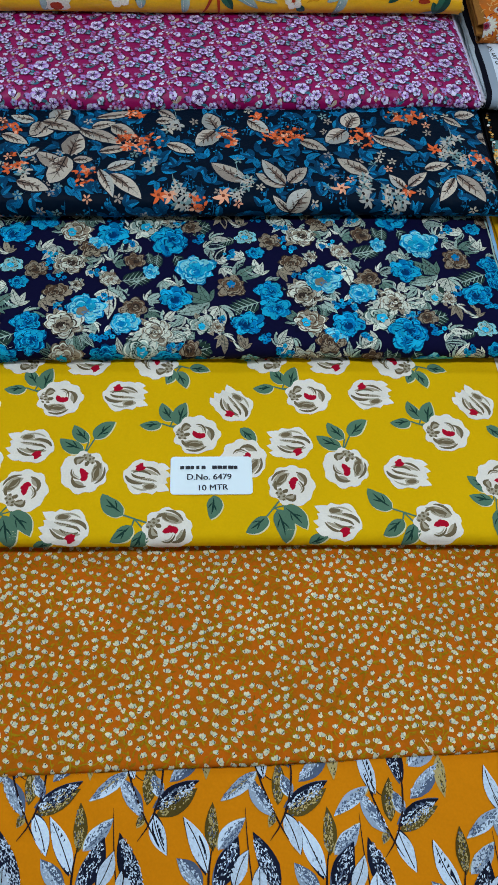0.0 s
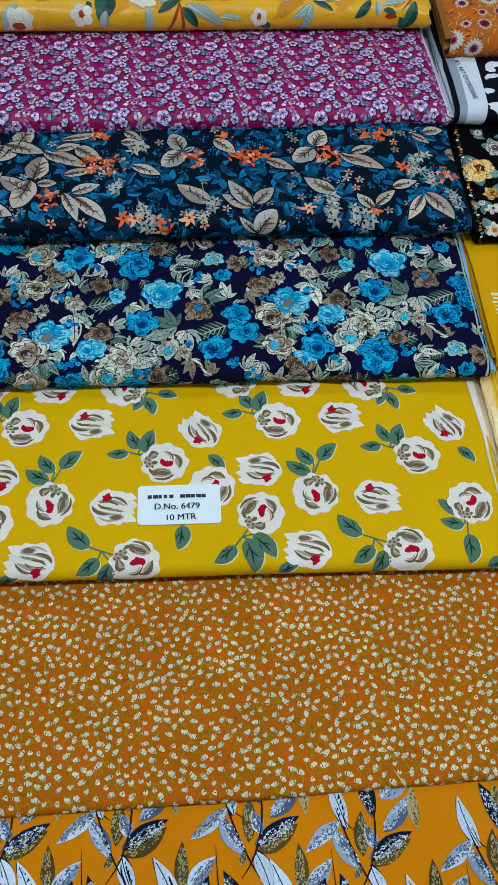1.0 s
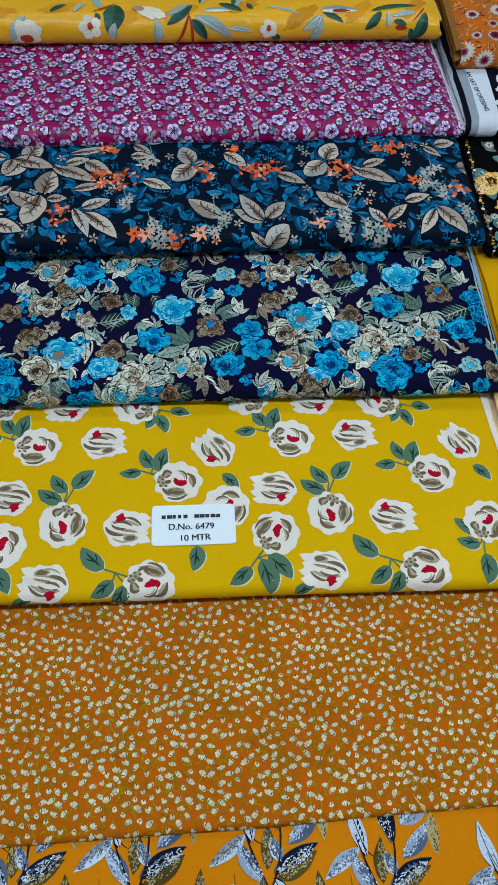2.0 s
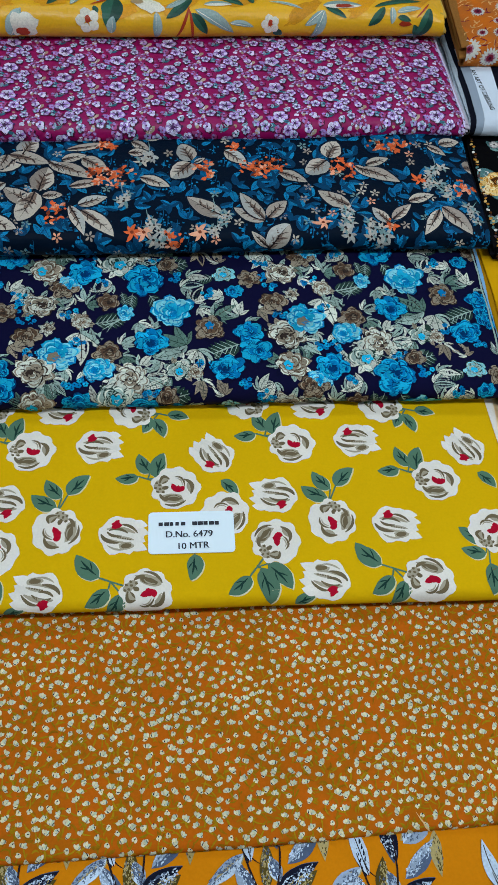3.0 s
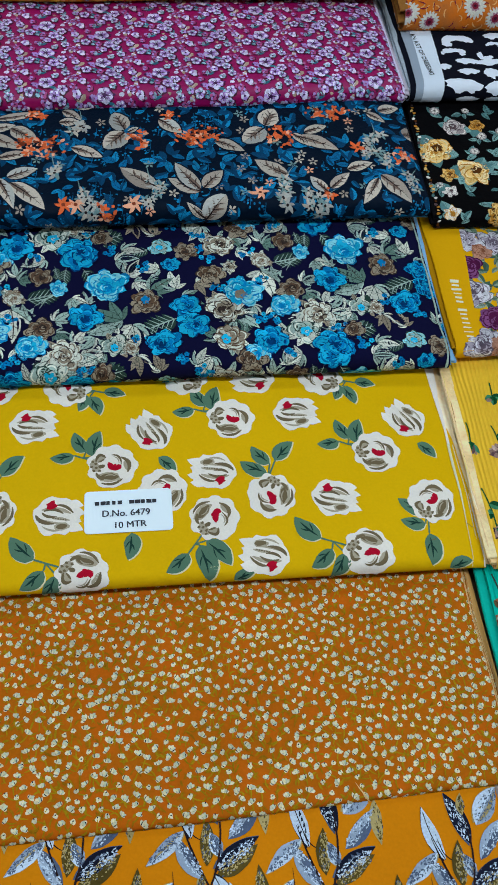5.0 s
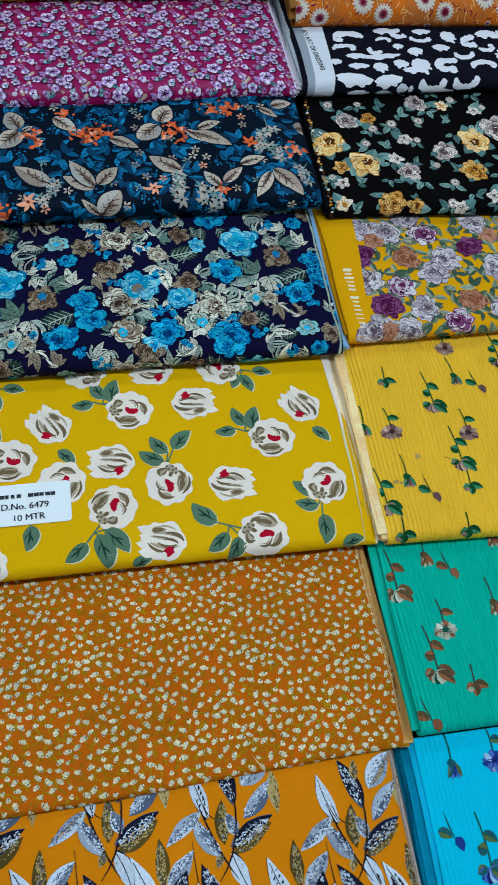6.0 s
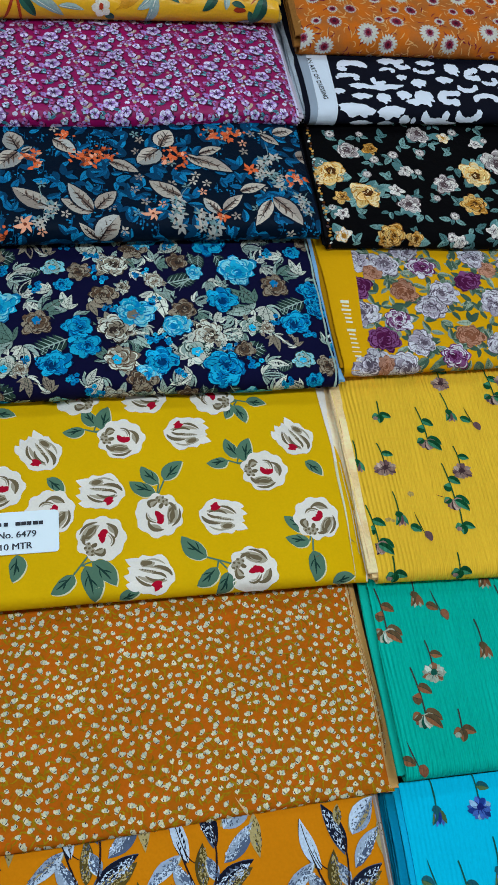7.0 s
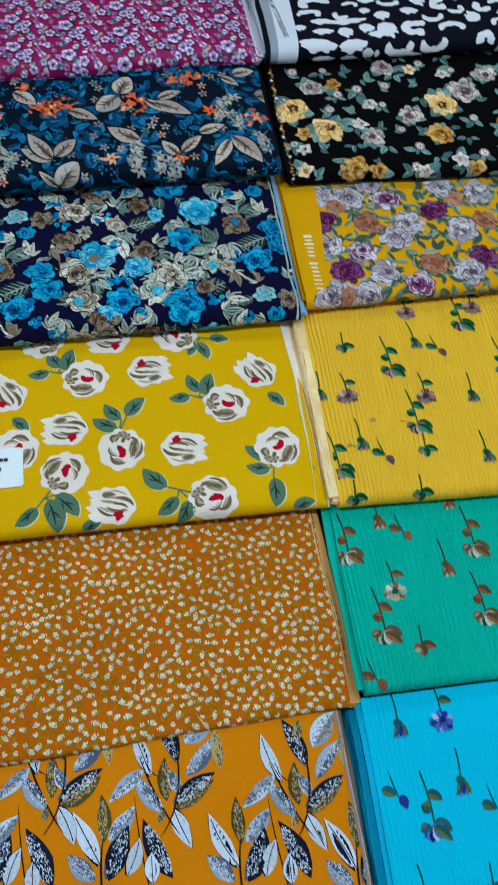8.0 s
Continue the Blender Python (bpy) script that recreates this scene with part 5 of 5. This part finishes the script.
for x, v, x2, v2, w in ((-0.559, 0.022, -0.523, 0.043, 0.0035), (-0.409, 0.016, -0.431, -0.030, 0.0046), (-0.409, 0.012, -0.405, -0.036, 0.0046), (-0.025, 0.028, -0.048, 0.002, 0.0028)):
    p.brush((x, v), ((x + x2) / 2 + 0.002, (v + v2) / 2), (x2, v2), w, "rust", 0.0011, 12)
for k in range(9):
    p.blob(-0.80 + 0.095 * k, 0.012 + 0.01 * (k % 3), 0.032, 0.011, "amber", 6 * k, 0, 0, 0.4, 16, 0.0)
for x, v in spread_points(rnd, -0.86, 0.0, 0.06, 0.20, 0.034, 900):
    broad_leaf(p, x, v, rnd.uniform(0, 360), rnd.uniform(0.03, 0.05), rnd.choice(("grey", "white", "green")), "", 0.0003, 0.36, rnd.choice(("", "mist")))
p.done("leaf_print", thing, "green, grey and rust painted leaf print")["kind"] = "stuff"

# ---- right column ----
PALE_THREAD = dye("selvedge_pale", (250, 228, 176), vary=0.25, second=(240, 204, 146))


def stemmed_flowers(c, thing, inks, rows, ripple):
    """Scattered long-stemmed flowers: v bud on a stem, f open flower, d flower with leaves on a long stem, t twig of leaves, b leaf."""
    p = Print(c, inks, ripple=ripple, island=0.22, vary=0.42)
    rnd = random.Random(len(rows))
    rows = list(rows) + [(k, x + dx, (v + 0.07) % 0.25) for dx in (0.215, 0.34) for k, x, v in rows if 0.0 < x < 0.2 and x + dx > 0.26 and x + dx < 0.5]
    for n, (kind, x, v) in enumerate(rows):
        if n:
            p.done("printed_flower", thing)
        if kind in "vf":
            pts = p.curve(x, v + 0.006, 0.034, 84 + rnd.uniform(-6, 6), 20, 0.0018, "stem", 0.0001, 7, False)
            if kind == "v":
                for k in range(5):
                    p.leaf(x, v + 0.008, x + 0.004 * (k - 2) + 0.001, v - 0.008 - 0.002 * (k % 2), 0.0062, ("leaf", "petal", "shade", "petal", "leaf")[k], lift=0.00025 + 0.00002 * (k % 3), side_ink="green" if k == 0 else "")
                p.blob(x, v + 0.007, 0.0048, 0.0042, "green", 0, 4, 0.3, 0.3, 12, 0.0004)
            else:
                p.leaf(*pts[3], pts[3][0] + 0.015, pts[3][1] - 0.004, 0.0095, "leaf", "stem", 0.0002, side_ink="green")
                for k in range(17):
                    a = radians(360 * k * 7 / 17 + rnd.uniform(-8, 8))
                    L = rnd.uniform(0.0125, 0.0160)
                    p.leaf(x, v, x + math.cos(a) * L, v + math.sin(a) * L * 0.85, 0.0062, ("petal", "pale", "petal", "shade")[k % 4], lift=0.0003 + 0.00001 * k, full=1.3, n=7)
                for k in range(9):
                    p.curve(x, v + 0.001, rnd.uniform(0.006, 0.010), 40 * k + rnd.uniform(-10, 10), 12, 0.0011, rnd.choice(("deep", "shade")), 0.00055, 4)
                p.blob(x, v + 0.001, 0.0042, 0.0034, "deep", 0, 5, 0.3, 0.3, 12, 0.0006)
        elif kind == "d":
            pts = p.curve(x + 0.004, v, 0.060, 88, 16, 0.0019, "stem", 0.0001, 9, False)
            p.leaf(*pts[5], pts[5][0] + 0.015, pts[5][1] - 0.010, 0.011, "leaf", "stem", 0.0002, side_ink="green")
            p.leaf(*pts[3], pts[3][0] - 0.010, pts[3][1] + 0.004, 0.0135, "leaf", "stem", 0.0002, side_ink="green")
            p.leaf(*pts[1], pts[1][0] + 0.018, pts[1][1] - 0.010, 0.0135, "leaf", "stem", 0.0002, side_ink="green")
            for k in range(8):
                a = radians(190 + 22 * k + rnd.uniform(-6, 6))
                p.leaf(x + 0.002, v + 0.005, x + 0.002 + math.cos(a) * 0.013, v + 0.003 + math.sin(a) * 0.014, 0.0085, ("petal", "shade", "petal", "deep", "pale")[k % 5], lift=0.0003 + 0.00002 * k, full=1.2)
            p.leaf(x + 0.003, v + 0.004, x + 0.020, v - 0.012, 0.011, "leaf", "stem", 0.0005, side_ink="green")
            p.leaf(x - 0.002, v + 0.008, x - 0.012, v + 0.001, 0.010, "leaf", "", 0.00029, side_ink="green")
        elif kind == "t":
            pts = p.curve(x, v - 0.012, 0.034, 80, 10, 0.0018, "stem", 0.0001, 7, False)
            for t, size in ((-18, 0.017), (200, 0.012), (262, 0.014)):
                a = radians(t)
                p.leaf(*pts[2], pts[2][0] + math.cos(a) * size, pts[2][1] + math.sin(a) * size, 0.0105, "leaf", "stem", 0.0002, side_ink="green")
            p.blob(pts[2][0] - 0.006, pts[2][1] - 0.006, 0.004, 0.003, "petal", 0, 0, 0, 0.3, 8, 0.0004)
        else:
            p.leaf(x - 0.006, v + 0.004, x + 0.008, v - 0.004, 0.011, "leaf", "stem", 0.0002, side_ink="green")
            p.curve(x + 0.012, v - 0.01, 0.034, 108, -10, 0.0017, "stem", 0.0001)
            p.leaf(x + 0.012, v - 0.004, x + 0.017, v - 0.018, 0.010, "shade", "", 0.0003)
    return p.done("printed_flower", thing)


m = dye("cloth_cyan", (0, 196, 236), ripple=0.36, vary=0.06)
c, thing = folded_piece("folded_fabric", "cyan", "folded bright sky blue crinkled cotton with scattered flowers", m, m, dye("fold_blue", (8, 176, 220)), 10, 0.010, 0.0016, drop=0.004)
stemmed_flowers(c, thing, {"stem": (24, 92, 80), "leaf": (84, 110, 70), "green": (30, 96, 110), "petal": (72, 110, 196), "pale": (150, 190, 226), "shade": (30, 60, 140), "deep": (24, 36, 110)},
                (("v", 0.036, 0.222), ("f", 0.087, 0.225), ("v", 0.092, 0.156), ("d", 0.050, 0.118), ("b", 0.116, 0.133), ("b", 0.011, 0.160), ("t", 0.10, 0.06), ("d", 0.165, 0.17), ("f", 0.19, 0.20), ("v", 0.17, 0.10), ("v", 0.03, 0.05), ("f", 0.15, 0.03)), 0.5)
m = dye("cloth_teal", (0, 196, 176), ripple=0.7, vary=0.07)
c, thing = folded_piece("folded_fabric", "teal", "folded teal green crinkled cotton with scattered rust flowers", m, m, dye("fold_teal", (10, 178, 160)), 4, 0.012, drop=0.004)
stemmed_flowers(c, thing, {"stem": (62, 66, 58), "leaf": (152, 98, 66), "green": (104, 84, 58), "petal": (176, 186, 168), "pale": (206, 214, 202), "shade": (150, 96, 70), "deep": (20, 84, 70)},
                (("d", 0.008, 0.163), ("b", 0.074, 0.192), ("v", 0.056, 0.203), ("f", 0.058, 0.112), ("d", 0.032, 0.062), ("v", 0.127, 0.133), ("t", 0.072, 0.048), ("b", 0.004, 0.019), ("d", 0.165, 0.155), ("d", 0.155, 0.07), ("b", 0.22, 0.2), ("t", 0.2, 0.02), ("f", 0.23, 0.12), ("v", 0.15, 0.22)), 0.65)
m = dye("cloth_crinkle", (255, 202, 56), ripple=0.62, vary=0.08)
c, thing = folded_piece("folded_fabric", "crinkle", "folded golden yellow crinkled cotton with scattered brown flowers", m, m, PALE_THREAD, 4, 0.012, drop=0.006)
stemmed_flowers(c, thing, {"stem": (22, 84, 44), "leaf": (64, 140, 106), "green": (18, 84, 50), "petal": (166, 132, 122), "pale": (200, 172, 160), "shade": (112, 82, 88), "deep": (70, 48, 52)},
                (("t", 0.045, 0.240), ("d", 0.102, 0.191), ("b", 0.168, 0.228), ("v", 0.148, 0.235), ("v", 0.002, 0.161), ("f", 0.038, 0.154), ("d", 0.118, 0.100), ("f", 0.142, 0.146), ("v", 0.205, 0.142), ("v", 0.042, 0.080), ("b", 0.059, 0.066),
                 ("t", 0.121, 0.070), ("d", 0.004, 0.045), ("t", 0.018, 0.010), ("t", 0.102, 0.010), ("d", 0.218, 0.262), ("f", 0.244, 0.292), ("f", 0.149, 0.290), ("v", 0.20, 0.05), ("d", 0.26, 0.18), ("f", 0.3, 0.1), ("b", 0.25, 0.03)), 0.68)

stains = Print(c, {"stain": (196, 164, 96), "dark": (120, 84, 40)}, ripple=0.68)
for x, v, r in ((0.064, 0.115, 0.0045), (0.027, 0.081, 0.004), (0.033, 0.079, 0.0025)):
    stains.blob(x, v, r, r * 0.8, "stain", 0, 0, 0, 0.3, 14, 0.0001)
stains.curve(0.098, 0.113, 0.012, -25, 10, 0.0012, "dark", 0.0001, 5)
stains.done("faint_stains", thing, "faint grey stains")["kind"] = "stuff"

# mustard cloth with purple and white roses
m = dye("cloth_mustard", (220, 162, 8), vary=0.06)
# fold ends take a darker copy of the mustard, their shade put into the colour
c, thing = folded_piece("folded_fabric", "mustard", "folded mustard cotton with purple and white roses and a lettered edge", m, m, dye("shaded_fold_mustard", (170, 120, 10)), 4, 0.008, drop=0.005)
p = Print(c, {"white": (206, 204, 212), "lilac": (164, 154, 168), "shadow": (96, 84, 98), "purple": (128, 74, 122), "plum": (78, 22, 62), "rust": (132, 80, 56), "peach": (178, 128, 106), "green": (112, 132, 110), "moss": (66, 92, 76), "sage": (150, 164, 146), "ink": (230, 218, 180)}, island=0.2)
rnd = random.Random(51)
FLOWERS = [("w", 0.051, 0.202), ("o", 0.073, 0.178), ("w", 0.096, 0.193), ("p", 0.153, 0.186), ("w", 0.134, 0.222), ("w", 0.241, 0.204), ("o", 0.258, 0.178), ("w", 0.297, 0.187), ("m", 0.222, 0.157), ("r", 0.114, 0.142), ("w", 0.175, 0.136),
           ("w", 0.254, 0.115), ("p", 0.095, 0.089), ("w", 0.150, 0.112), ("w", 0.044, 0.104), ("m", 0.066, 0.058), ("w", 0.118, 0.048), ("r", 0.194, 0.055), ("w", 0.240, 0.036), ("w", 0.038, 0.018), ("w", 0.082, 0.010), ("p", 0.162, 0.022),
           ("o", 0.058, 0.010), ("m", 0.269, 0.058), ("r", 0.291, 0.130), ("m", 0.045, 0.150)]
for x, v in spread_points(rnd, 0.05, 0.52, c.low * 0.4, 0.26, 0.019, 4000):
    for q in range(3):
        broad_leaf(p, x, v, rnd.uniform(0, 360), rnd.uniform(0.015, 0.024), rnd.choice(("green", "moss", "sage")), "moss", 0.00004 * q, 0.42, rnd.choice(("", "sage", "moss")))
p.done("leaf_print", thing, "grey-green leaf print")["kind"] = "stuff"
for kind, x, v in FLOWERS + [(k, x + 0.255, (v + 0.06) % 0.25) for k, x, v in FLOWERS if x < 0.26 and x > 0.07]:
    for q in range(3):
        broad_leaf(p, x, v, rnd.uniform(0, 360), 0.030, rnd.choice(("green", "moss", "green")), "moss", 0.0002, 0.40, rnd.choice(("", "moss")))
    tone = {"w": ("shadow", "lilac", "white"), "o": ("rust", "peach", "peach"), "p": ("plum", "purple", "white"), "m": ("plum", "plum", "purple"), "r": ("rust", "rust", "peach")}[kind]
    p.bloom(x, v, {"w": 0.0225, "o": 0.0145, "p": 0.0205, "m": 0.0205, "r": 0.0195}[kind] * rnd.uniform(0.88, 1.05), tone, rnd, outer=10)
    p.done("printed_rose", thing)
# plain yellow edge over the print, with a woven name shown as bars
edge_v = [c.low * 0.5 + 0.012 * k for k in range(26)]
edge = Print(c, {"edge": (220, 162, 8), "ink": (232, 224, 190)}, vary=0.04, island=0.0)
edge.strip(lambda v: 0.0005, lambda v: 0.032 + 0.09 * max(0.0, v), edge_v, "edge", 0.0011)
for k, (w, h) in enumerate(((0.010, 0.007), (0.006, 0.0055), (0.007, 0.008), (0.004, 0.006), (0.006, 0.0055), (0.006, 0.0055), (0.003, 0.0), (0.008, 0.007), (0.005, 0.005), (0.005, 0.005), (0.004, 0.006), (0.004, 0.006), (0.003, 0.007), (0.005, 0.005), (0.005, 0.005))):
    if h:
        v = 0.126 - 0.0074 * k
        edge.ribbon([(0.0215 - h * 0.85, v + 0.001), (0.0215, v), (0.0215 + h * 0.85, v - 0.001)], w * 0.55, "ink", 0.0014)
edge.done("lettered_edge", thing, "plain yellow selvedge with cream bars")

# black cloth with cream and gold roses
m = dye("cloth_black", (5, 5, 7), spec=0.06, vary=0.1)
c, thing = folded_piece("folded_fabric", "black", "folded black cotton printed with gold and white roses", m, m, dye("fold_black", (12, 12, 16)), 5, 0.008, drop=0.006)
p = Print(c, {"gold": (226, 188, 116), "cream": (236, 214, 166), "rust": (84, 46, 16), "orange": (190, 128, 44), "white": (224, 218, 212), "mauve": (164, 152, 152), "plum": (84, 66, 70), "green": (124, 164, 162), "sea": (82, 124, 126), "dark": (24, 42, 44)}, island=0.2)
rnd = random.Random(61)
for x, v in spread_points(rnd, 0.005, 0.52, c.low * 0.4, 0.26, 0.033, 3500):
    t = rnd.uniform(0, 360)
    for q in range(3):
        broad_leaf(p, x + 0.004 * q, v, t + 75 * q, rnd.uniform(0.012, 0.020), rnd.choice(("green", "sea", "green")), "dark", 0.00004 * q, 0.52, rnd.choice(("", "sea", "green")))
    if rnd.random() < 0.5:
        small_bloom(p, x + 0.008, v + 0.006, rnd.uniform(0.006, 0.009), "plum", "mauve", "white", 0.0002)
p.done("leaf_print", thing, "grey-green leaf and small white flower print")["kind"] = "stuff"
for kind, x, v in (("Y", 0.023, 0.139), ("Y", 0.072, 0.091), ("Y", 0.261, 0.138), ("O", 0.095, 0.012), ("O", 0.243, 0.074), ("w", 0.061, 0.184), ("w", 0.137, 0.070), ("v", 0.028, 0.054), ("w", 0.205, 0.116), ("W", 0.305, 0.165), ("o", 0.096, 0.187),
                   ("v", 0.145, 0.141), ("y", 0.022, 0.015), ("o", 0.132, 0.006), ("v", 0.206, 0.004), ("v", 0.263, 0.021), ("y", 0.226, 0.217), ("o", 0.033, 0.088), ("w", 0.183, 0.223), ("v", 0.277, 0.204), ("o", 0.286, 0.006), ("v", 0.121, 0.099), ("Y", 0.36, 0.08), ("w", 0.35, 0.2), ("O", 0.42, 0.15), ("Y", 0.47, 0.05), ("w", 0.41, 0.03), ("W", 0.48, 0.2)):
    for q in range({"Y": 6, "O": 3, "W": 4, "w": 3}.get(kind, 1)):
        broad_leaf(p, x, v, rnd.uniform(0, 360), 0.036 if kind == "Y" else 0.026, rnd.choice(("green", "green", "sea")), "sea", 0.0002 + 0.00003 * q, 0.62, rnd.choice(("", "sea")))
    tone, r = {"Y": (("orange", "gold", "cream"), 0.0215), "O": (("rust", "orange", "gold"), 0.018), "w": (("plum", "mauve", "white"), 0.0155), "W": (("plum", "mauve", "white"), 0.022), "v": (("plum", "white", "white"), 0.0105),
               "o": (("rust", "orange", "gold"), 0.0115), "y": (("orange", "cream", "white"), 0.011)}[kind]
    p.bloom(x, v, r * 1.08, tone, rnd, "rust" if kind == "Y" else ("plum" if kind in "wW" else ""), 0.0004, 8 if r > 0.014 else 5)
    p.done("printed_rose", thing)

for k in range(46):
    v = c.low * 0.4 + 0.0058 * k
    p.blob(0.0035 + 0.0015 * math.sin(k * 2.1), v, 0.0014 + 0.0008 * (k % 3), 0.0022, ("orange", "plum", "rust", "white", "sea", "orange", "gold")[k % 7], 40 * k, 3, 0.3, 0.3, 9, 0.0006)
p.done("printed_border", thing, "narrow multicoloured printed border")["kind"] = "stuff"

# black and white cloth with leopard spots
m = dye("cloth_leopard", (16, 18, 30), vary=0.08)
c, thing = folded_piece("folded_fabric", "leopard", "folded black and white leopard-spot cotton with a white lettered edge", m, m, dye("fold_white", (168, 178, 190), vary=0.3), 7, 0.008, 0.0032, drop=0.006)
p = Print(c, {"white": (224, 231, 244), "edge": (218, 228, 242), "grey": (150, 162, 178)}, vary=0.03, island=0.03)
rnd = random.Random(71)


def spot(p, x, v, rx, ry, kind, turn):
    """A ragged solid patch, or a ragged ring open on one side."""
    if kind == "s":
        p.blob(x, v, rx * 0.86, max(ry * 1.15, 0.0070), "white", turn * 0.6, 2, 0.12, 0.3, 30, 0.0002)
        return
    n = 18
    pts, ws = [], []
    for i in range(n + 1):
        a = radians(turn + 55 + 250 * i / n)
        k = 0.72 + 0.14 * noise.noise((i * 0.6, x * 70, v * 70))
        pts.append((x + math.cos(a) * rx * k, v + math.sin(a) * ry * k))
        ws.append(min(rx, ry) * (1.0 + 0.5 * noise.noise((i * 0.9, x * 50 + 9, v * 50))) * (0.6 if i in (0, n) else 1))
    p.ribbon(pts, ws, "white", 0.0002)


SPOTS = [(0.095, 0.132, 0.0292, 0.0141, "c", 290), (0.157, 0.144, 0.0185, 0.0064, "s", 0), (0.152, 0.122, 0.0156, 0.0064, "c", 250), (0.183, 0.136, 0.0166, 0.0103, "c", 20), (0.222, 0.139, 0.0175, 0.0051, "s", 0), (0.217, 0.122, 0.0214, 0.0077, "c", 90), (0.267, 0.127, 0.0136, 0.0128, "s", 60), (0.304, 0.114, 0.0175, 0.0128, "c", 0), (0.334, 0.131, 0.0195, 0.009, "s", 10), (0.081, 0.105, 0.0224, 0.009, "c", 250), (0.098, 0.084, 0.0205, 0.0058, "s", -8), (0.131, 0.097, 0.0136, 0.009, "c", 60), (0.139, 0.082, 0.0341, 0.0051, "s", 8), (0.173, 0.105, 0.0097, 0.0045, "s", 0), (0.199, 0.091, 0.0146, 0.009, "s", 20), (0.247, 0.101, 0.0166, 0.0071, "s", 0)]
MORE_SPOTS = [(0.283, 0.083, 0.0195, 0.0096, "c", 90), (0.326, 0.097, 0.0146, 0.009, "c", 120), (0.06, 0.073, 0.0107, 0.0064, "s", 0), (0.095, 0.06, 0.0185, 0.0051, "s", -5), (0.131, 0.056, 0.0136, 0.0103, "s", 30), (0.167, 0.063, 0.0136, 0.009, "s", -20)]
FRONT_SPOTS = [(0.2, 0.057, 0.0175, 0.0154, "s", 50), (0.187, 0.047, 0.0224, 0.0064, "s", 0), (0.25, 0.058, 0.0283, 0.0154, "c", 350), (0.307, 0.055, 0.0253, 0.0115, "c", 270), (0.082, 0.033, 0.0322, 0.0096, "s", -14), (0.139, 0.029, 0.0244, 0.009, "s", 10), (0.164, 0.016, 0.0097, 0.0083, "s", 0), (0.179, 0.015, 0.0044, 0.0045, "s", 0), (0.215, 0.023, 0.0244, 0.0122, "c", 90), (0.272, 0.025, 0.0244, 0.0115, "c", 90), (0.092, 0.01, 0.0195, 0.0045, "s", 0), (0.134, 0.008, 0.0146, 0.0032, "s", 0), (0.226, 0.009, 0.0292, 0.0032, "s", 0)]
for x, v, rx, ry, kind, turn in SPOTS + MORE_SPOTS + FRONT_SPOTS:
    spot(p, x, v, rx, ry, kind, turn)
    p.done("printed_spot", thing)
for x, v in spread_points(rnd, 0.345, 0.6, c.low * 0.4, 0.2, 0.027, 1500):
    spot(p, x, v, rnd.uniform(0.011, 0.017), rnd.uniform(0.008, 0.013), rnd.choice("csc"), rnd.uniform(0, 360))
    p.done("printed_spot", thing)
p.strip(lambda v: 0.008, lambda v: 0.020 + 0.02 * max(0.0, v), [c.low * 0.6 + 0.008 * k for k in range(30)], "grey", 0.0006, 4)
p.strip(lambda v: 0.019 + 0.02 * max(0.0, v), lambda v: 0.050 + 0.04 * max(0.0, v), [c.low * 0.6 + 0.008 * k for k in range(30)], "edge", 0.0010)
white_edge = p.done("white_edge", thing, "plain white selvedge")
print_black = dye("print_black", (20, 22, 30))
for shift in (0.0, 0.0006):
    lettering("AN ART OF DRESSING", 0.0102, 0.029 + shift, 0.102, c, white_edge, print_black, -84, 0.0018 + shift * 0.1, "edge_lettering")

# orange cloth with daisies
m = dye("cloth_daisy", (206, 106, 28), vary=0.14, second=(180, 102, 46))
c, thing = folded_piece("folded_fabric", "daisy", "folded rust orange cotton printed with white daisies", m, m, dye("selvedge_straw", (150, 100, 48), vary=0.3), 5, 0.012)
p = Print(c, {"white": (200, 196, 186), "wine": (122, 32, 52), "dark": (70, 20, 40), "mauve": (150, 110, 126), "gold": (218, 166, 104)}, island=0.12)
rnd = random.Random(81)


def daisy(p, x, v, r, eye):
    p.blob(x, v, r * 0.92, r * 0.92, "white", rnd.uniform(0, 20), 17, 0.34, 0.06, 68, 0.0002)
    p.blob(x, v, r * (eye + 0.14), r * (eye + 0.14), "mauve", 0, 9, 0.3, 0.1, 36, 0.0003)
    p.blob(x, v, r * eye, r * eye, "wine", 0, 8, 0.2, 0.1, 24, 0.0004)
    p.blob(x, v, r * eye * 0.45, r * eye * 0.45, "dark", 0, 0, 0, 0.1, 10, 0.0005)


for k in range(-2, 4):
    ox, ov = 0.1055 * k, 0.005 * k
    for x, v, r, eye in ((0.109, 0.011, 0.0172, 0.28), (0.144, -0.006, 0.0150, 0.38), (0.161, 0.035, 0.0120, 0.62), (0.132, 0.038, 0.0085, 0.45), (0.193, 0.067, 0.0105, 0.66), (0.163, 0.065, 0.0085, 0.55), (0.134, 0.092, 0.0110, 0.5), (0.180, 0.100, 0.0150, 0.3), (0.120, -0.030, 0.0050, 0.5)):
        if x + ox > -0.01:
            daisy(p, x + ox, v + ov, r, eye)
            p.done("printed_daisy", thing)
for x, v in spread_points(rnd, 0.0, 0.52, c.low * 0.6, 0.2, 0.009, 5000):
    p.curve(x, v, 0.013, rnd.uniform(0, 360), rnd.uniform(-160, 160), 0.0020, rnd.choice(("gold", "gold", "gold", "wine")), 0.0001, 5)
p.done("scroll_print", thing, "fine gold scroll print")["kind"] = "stuff"
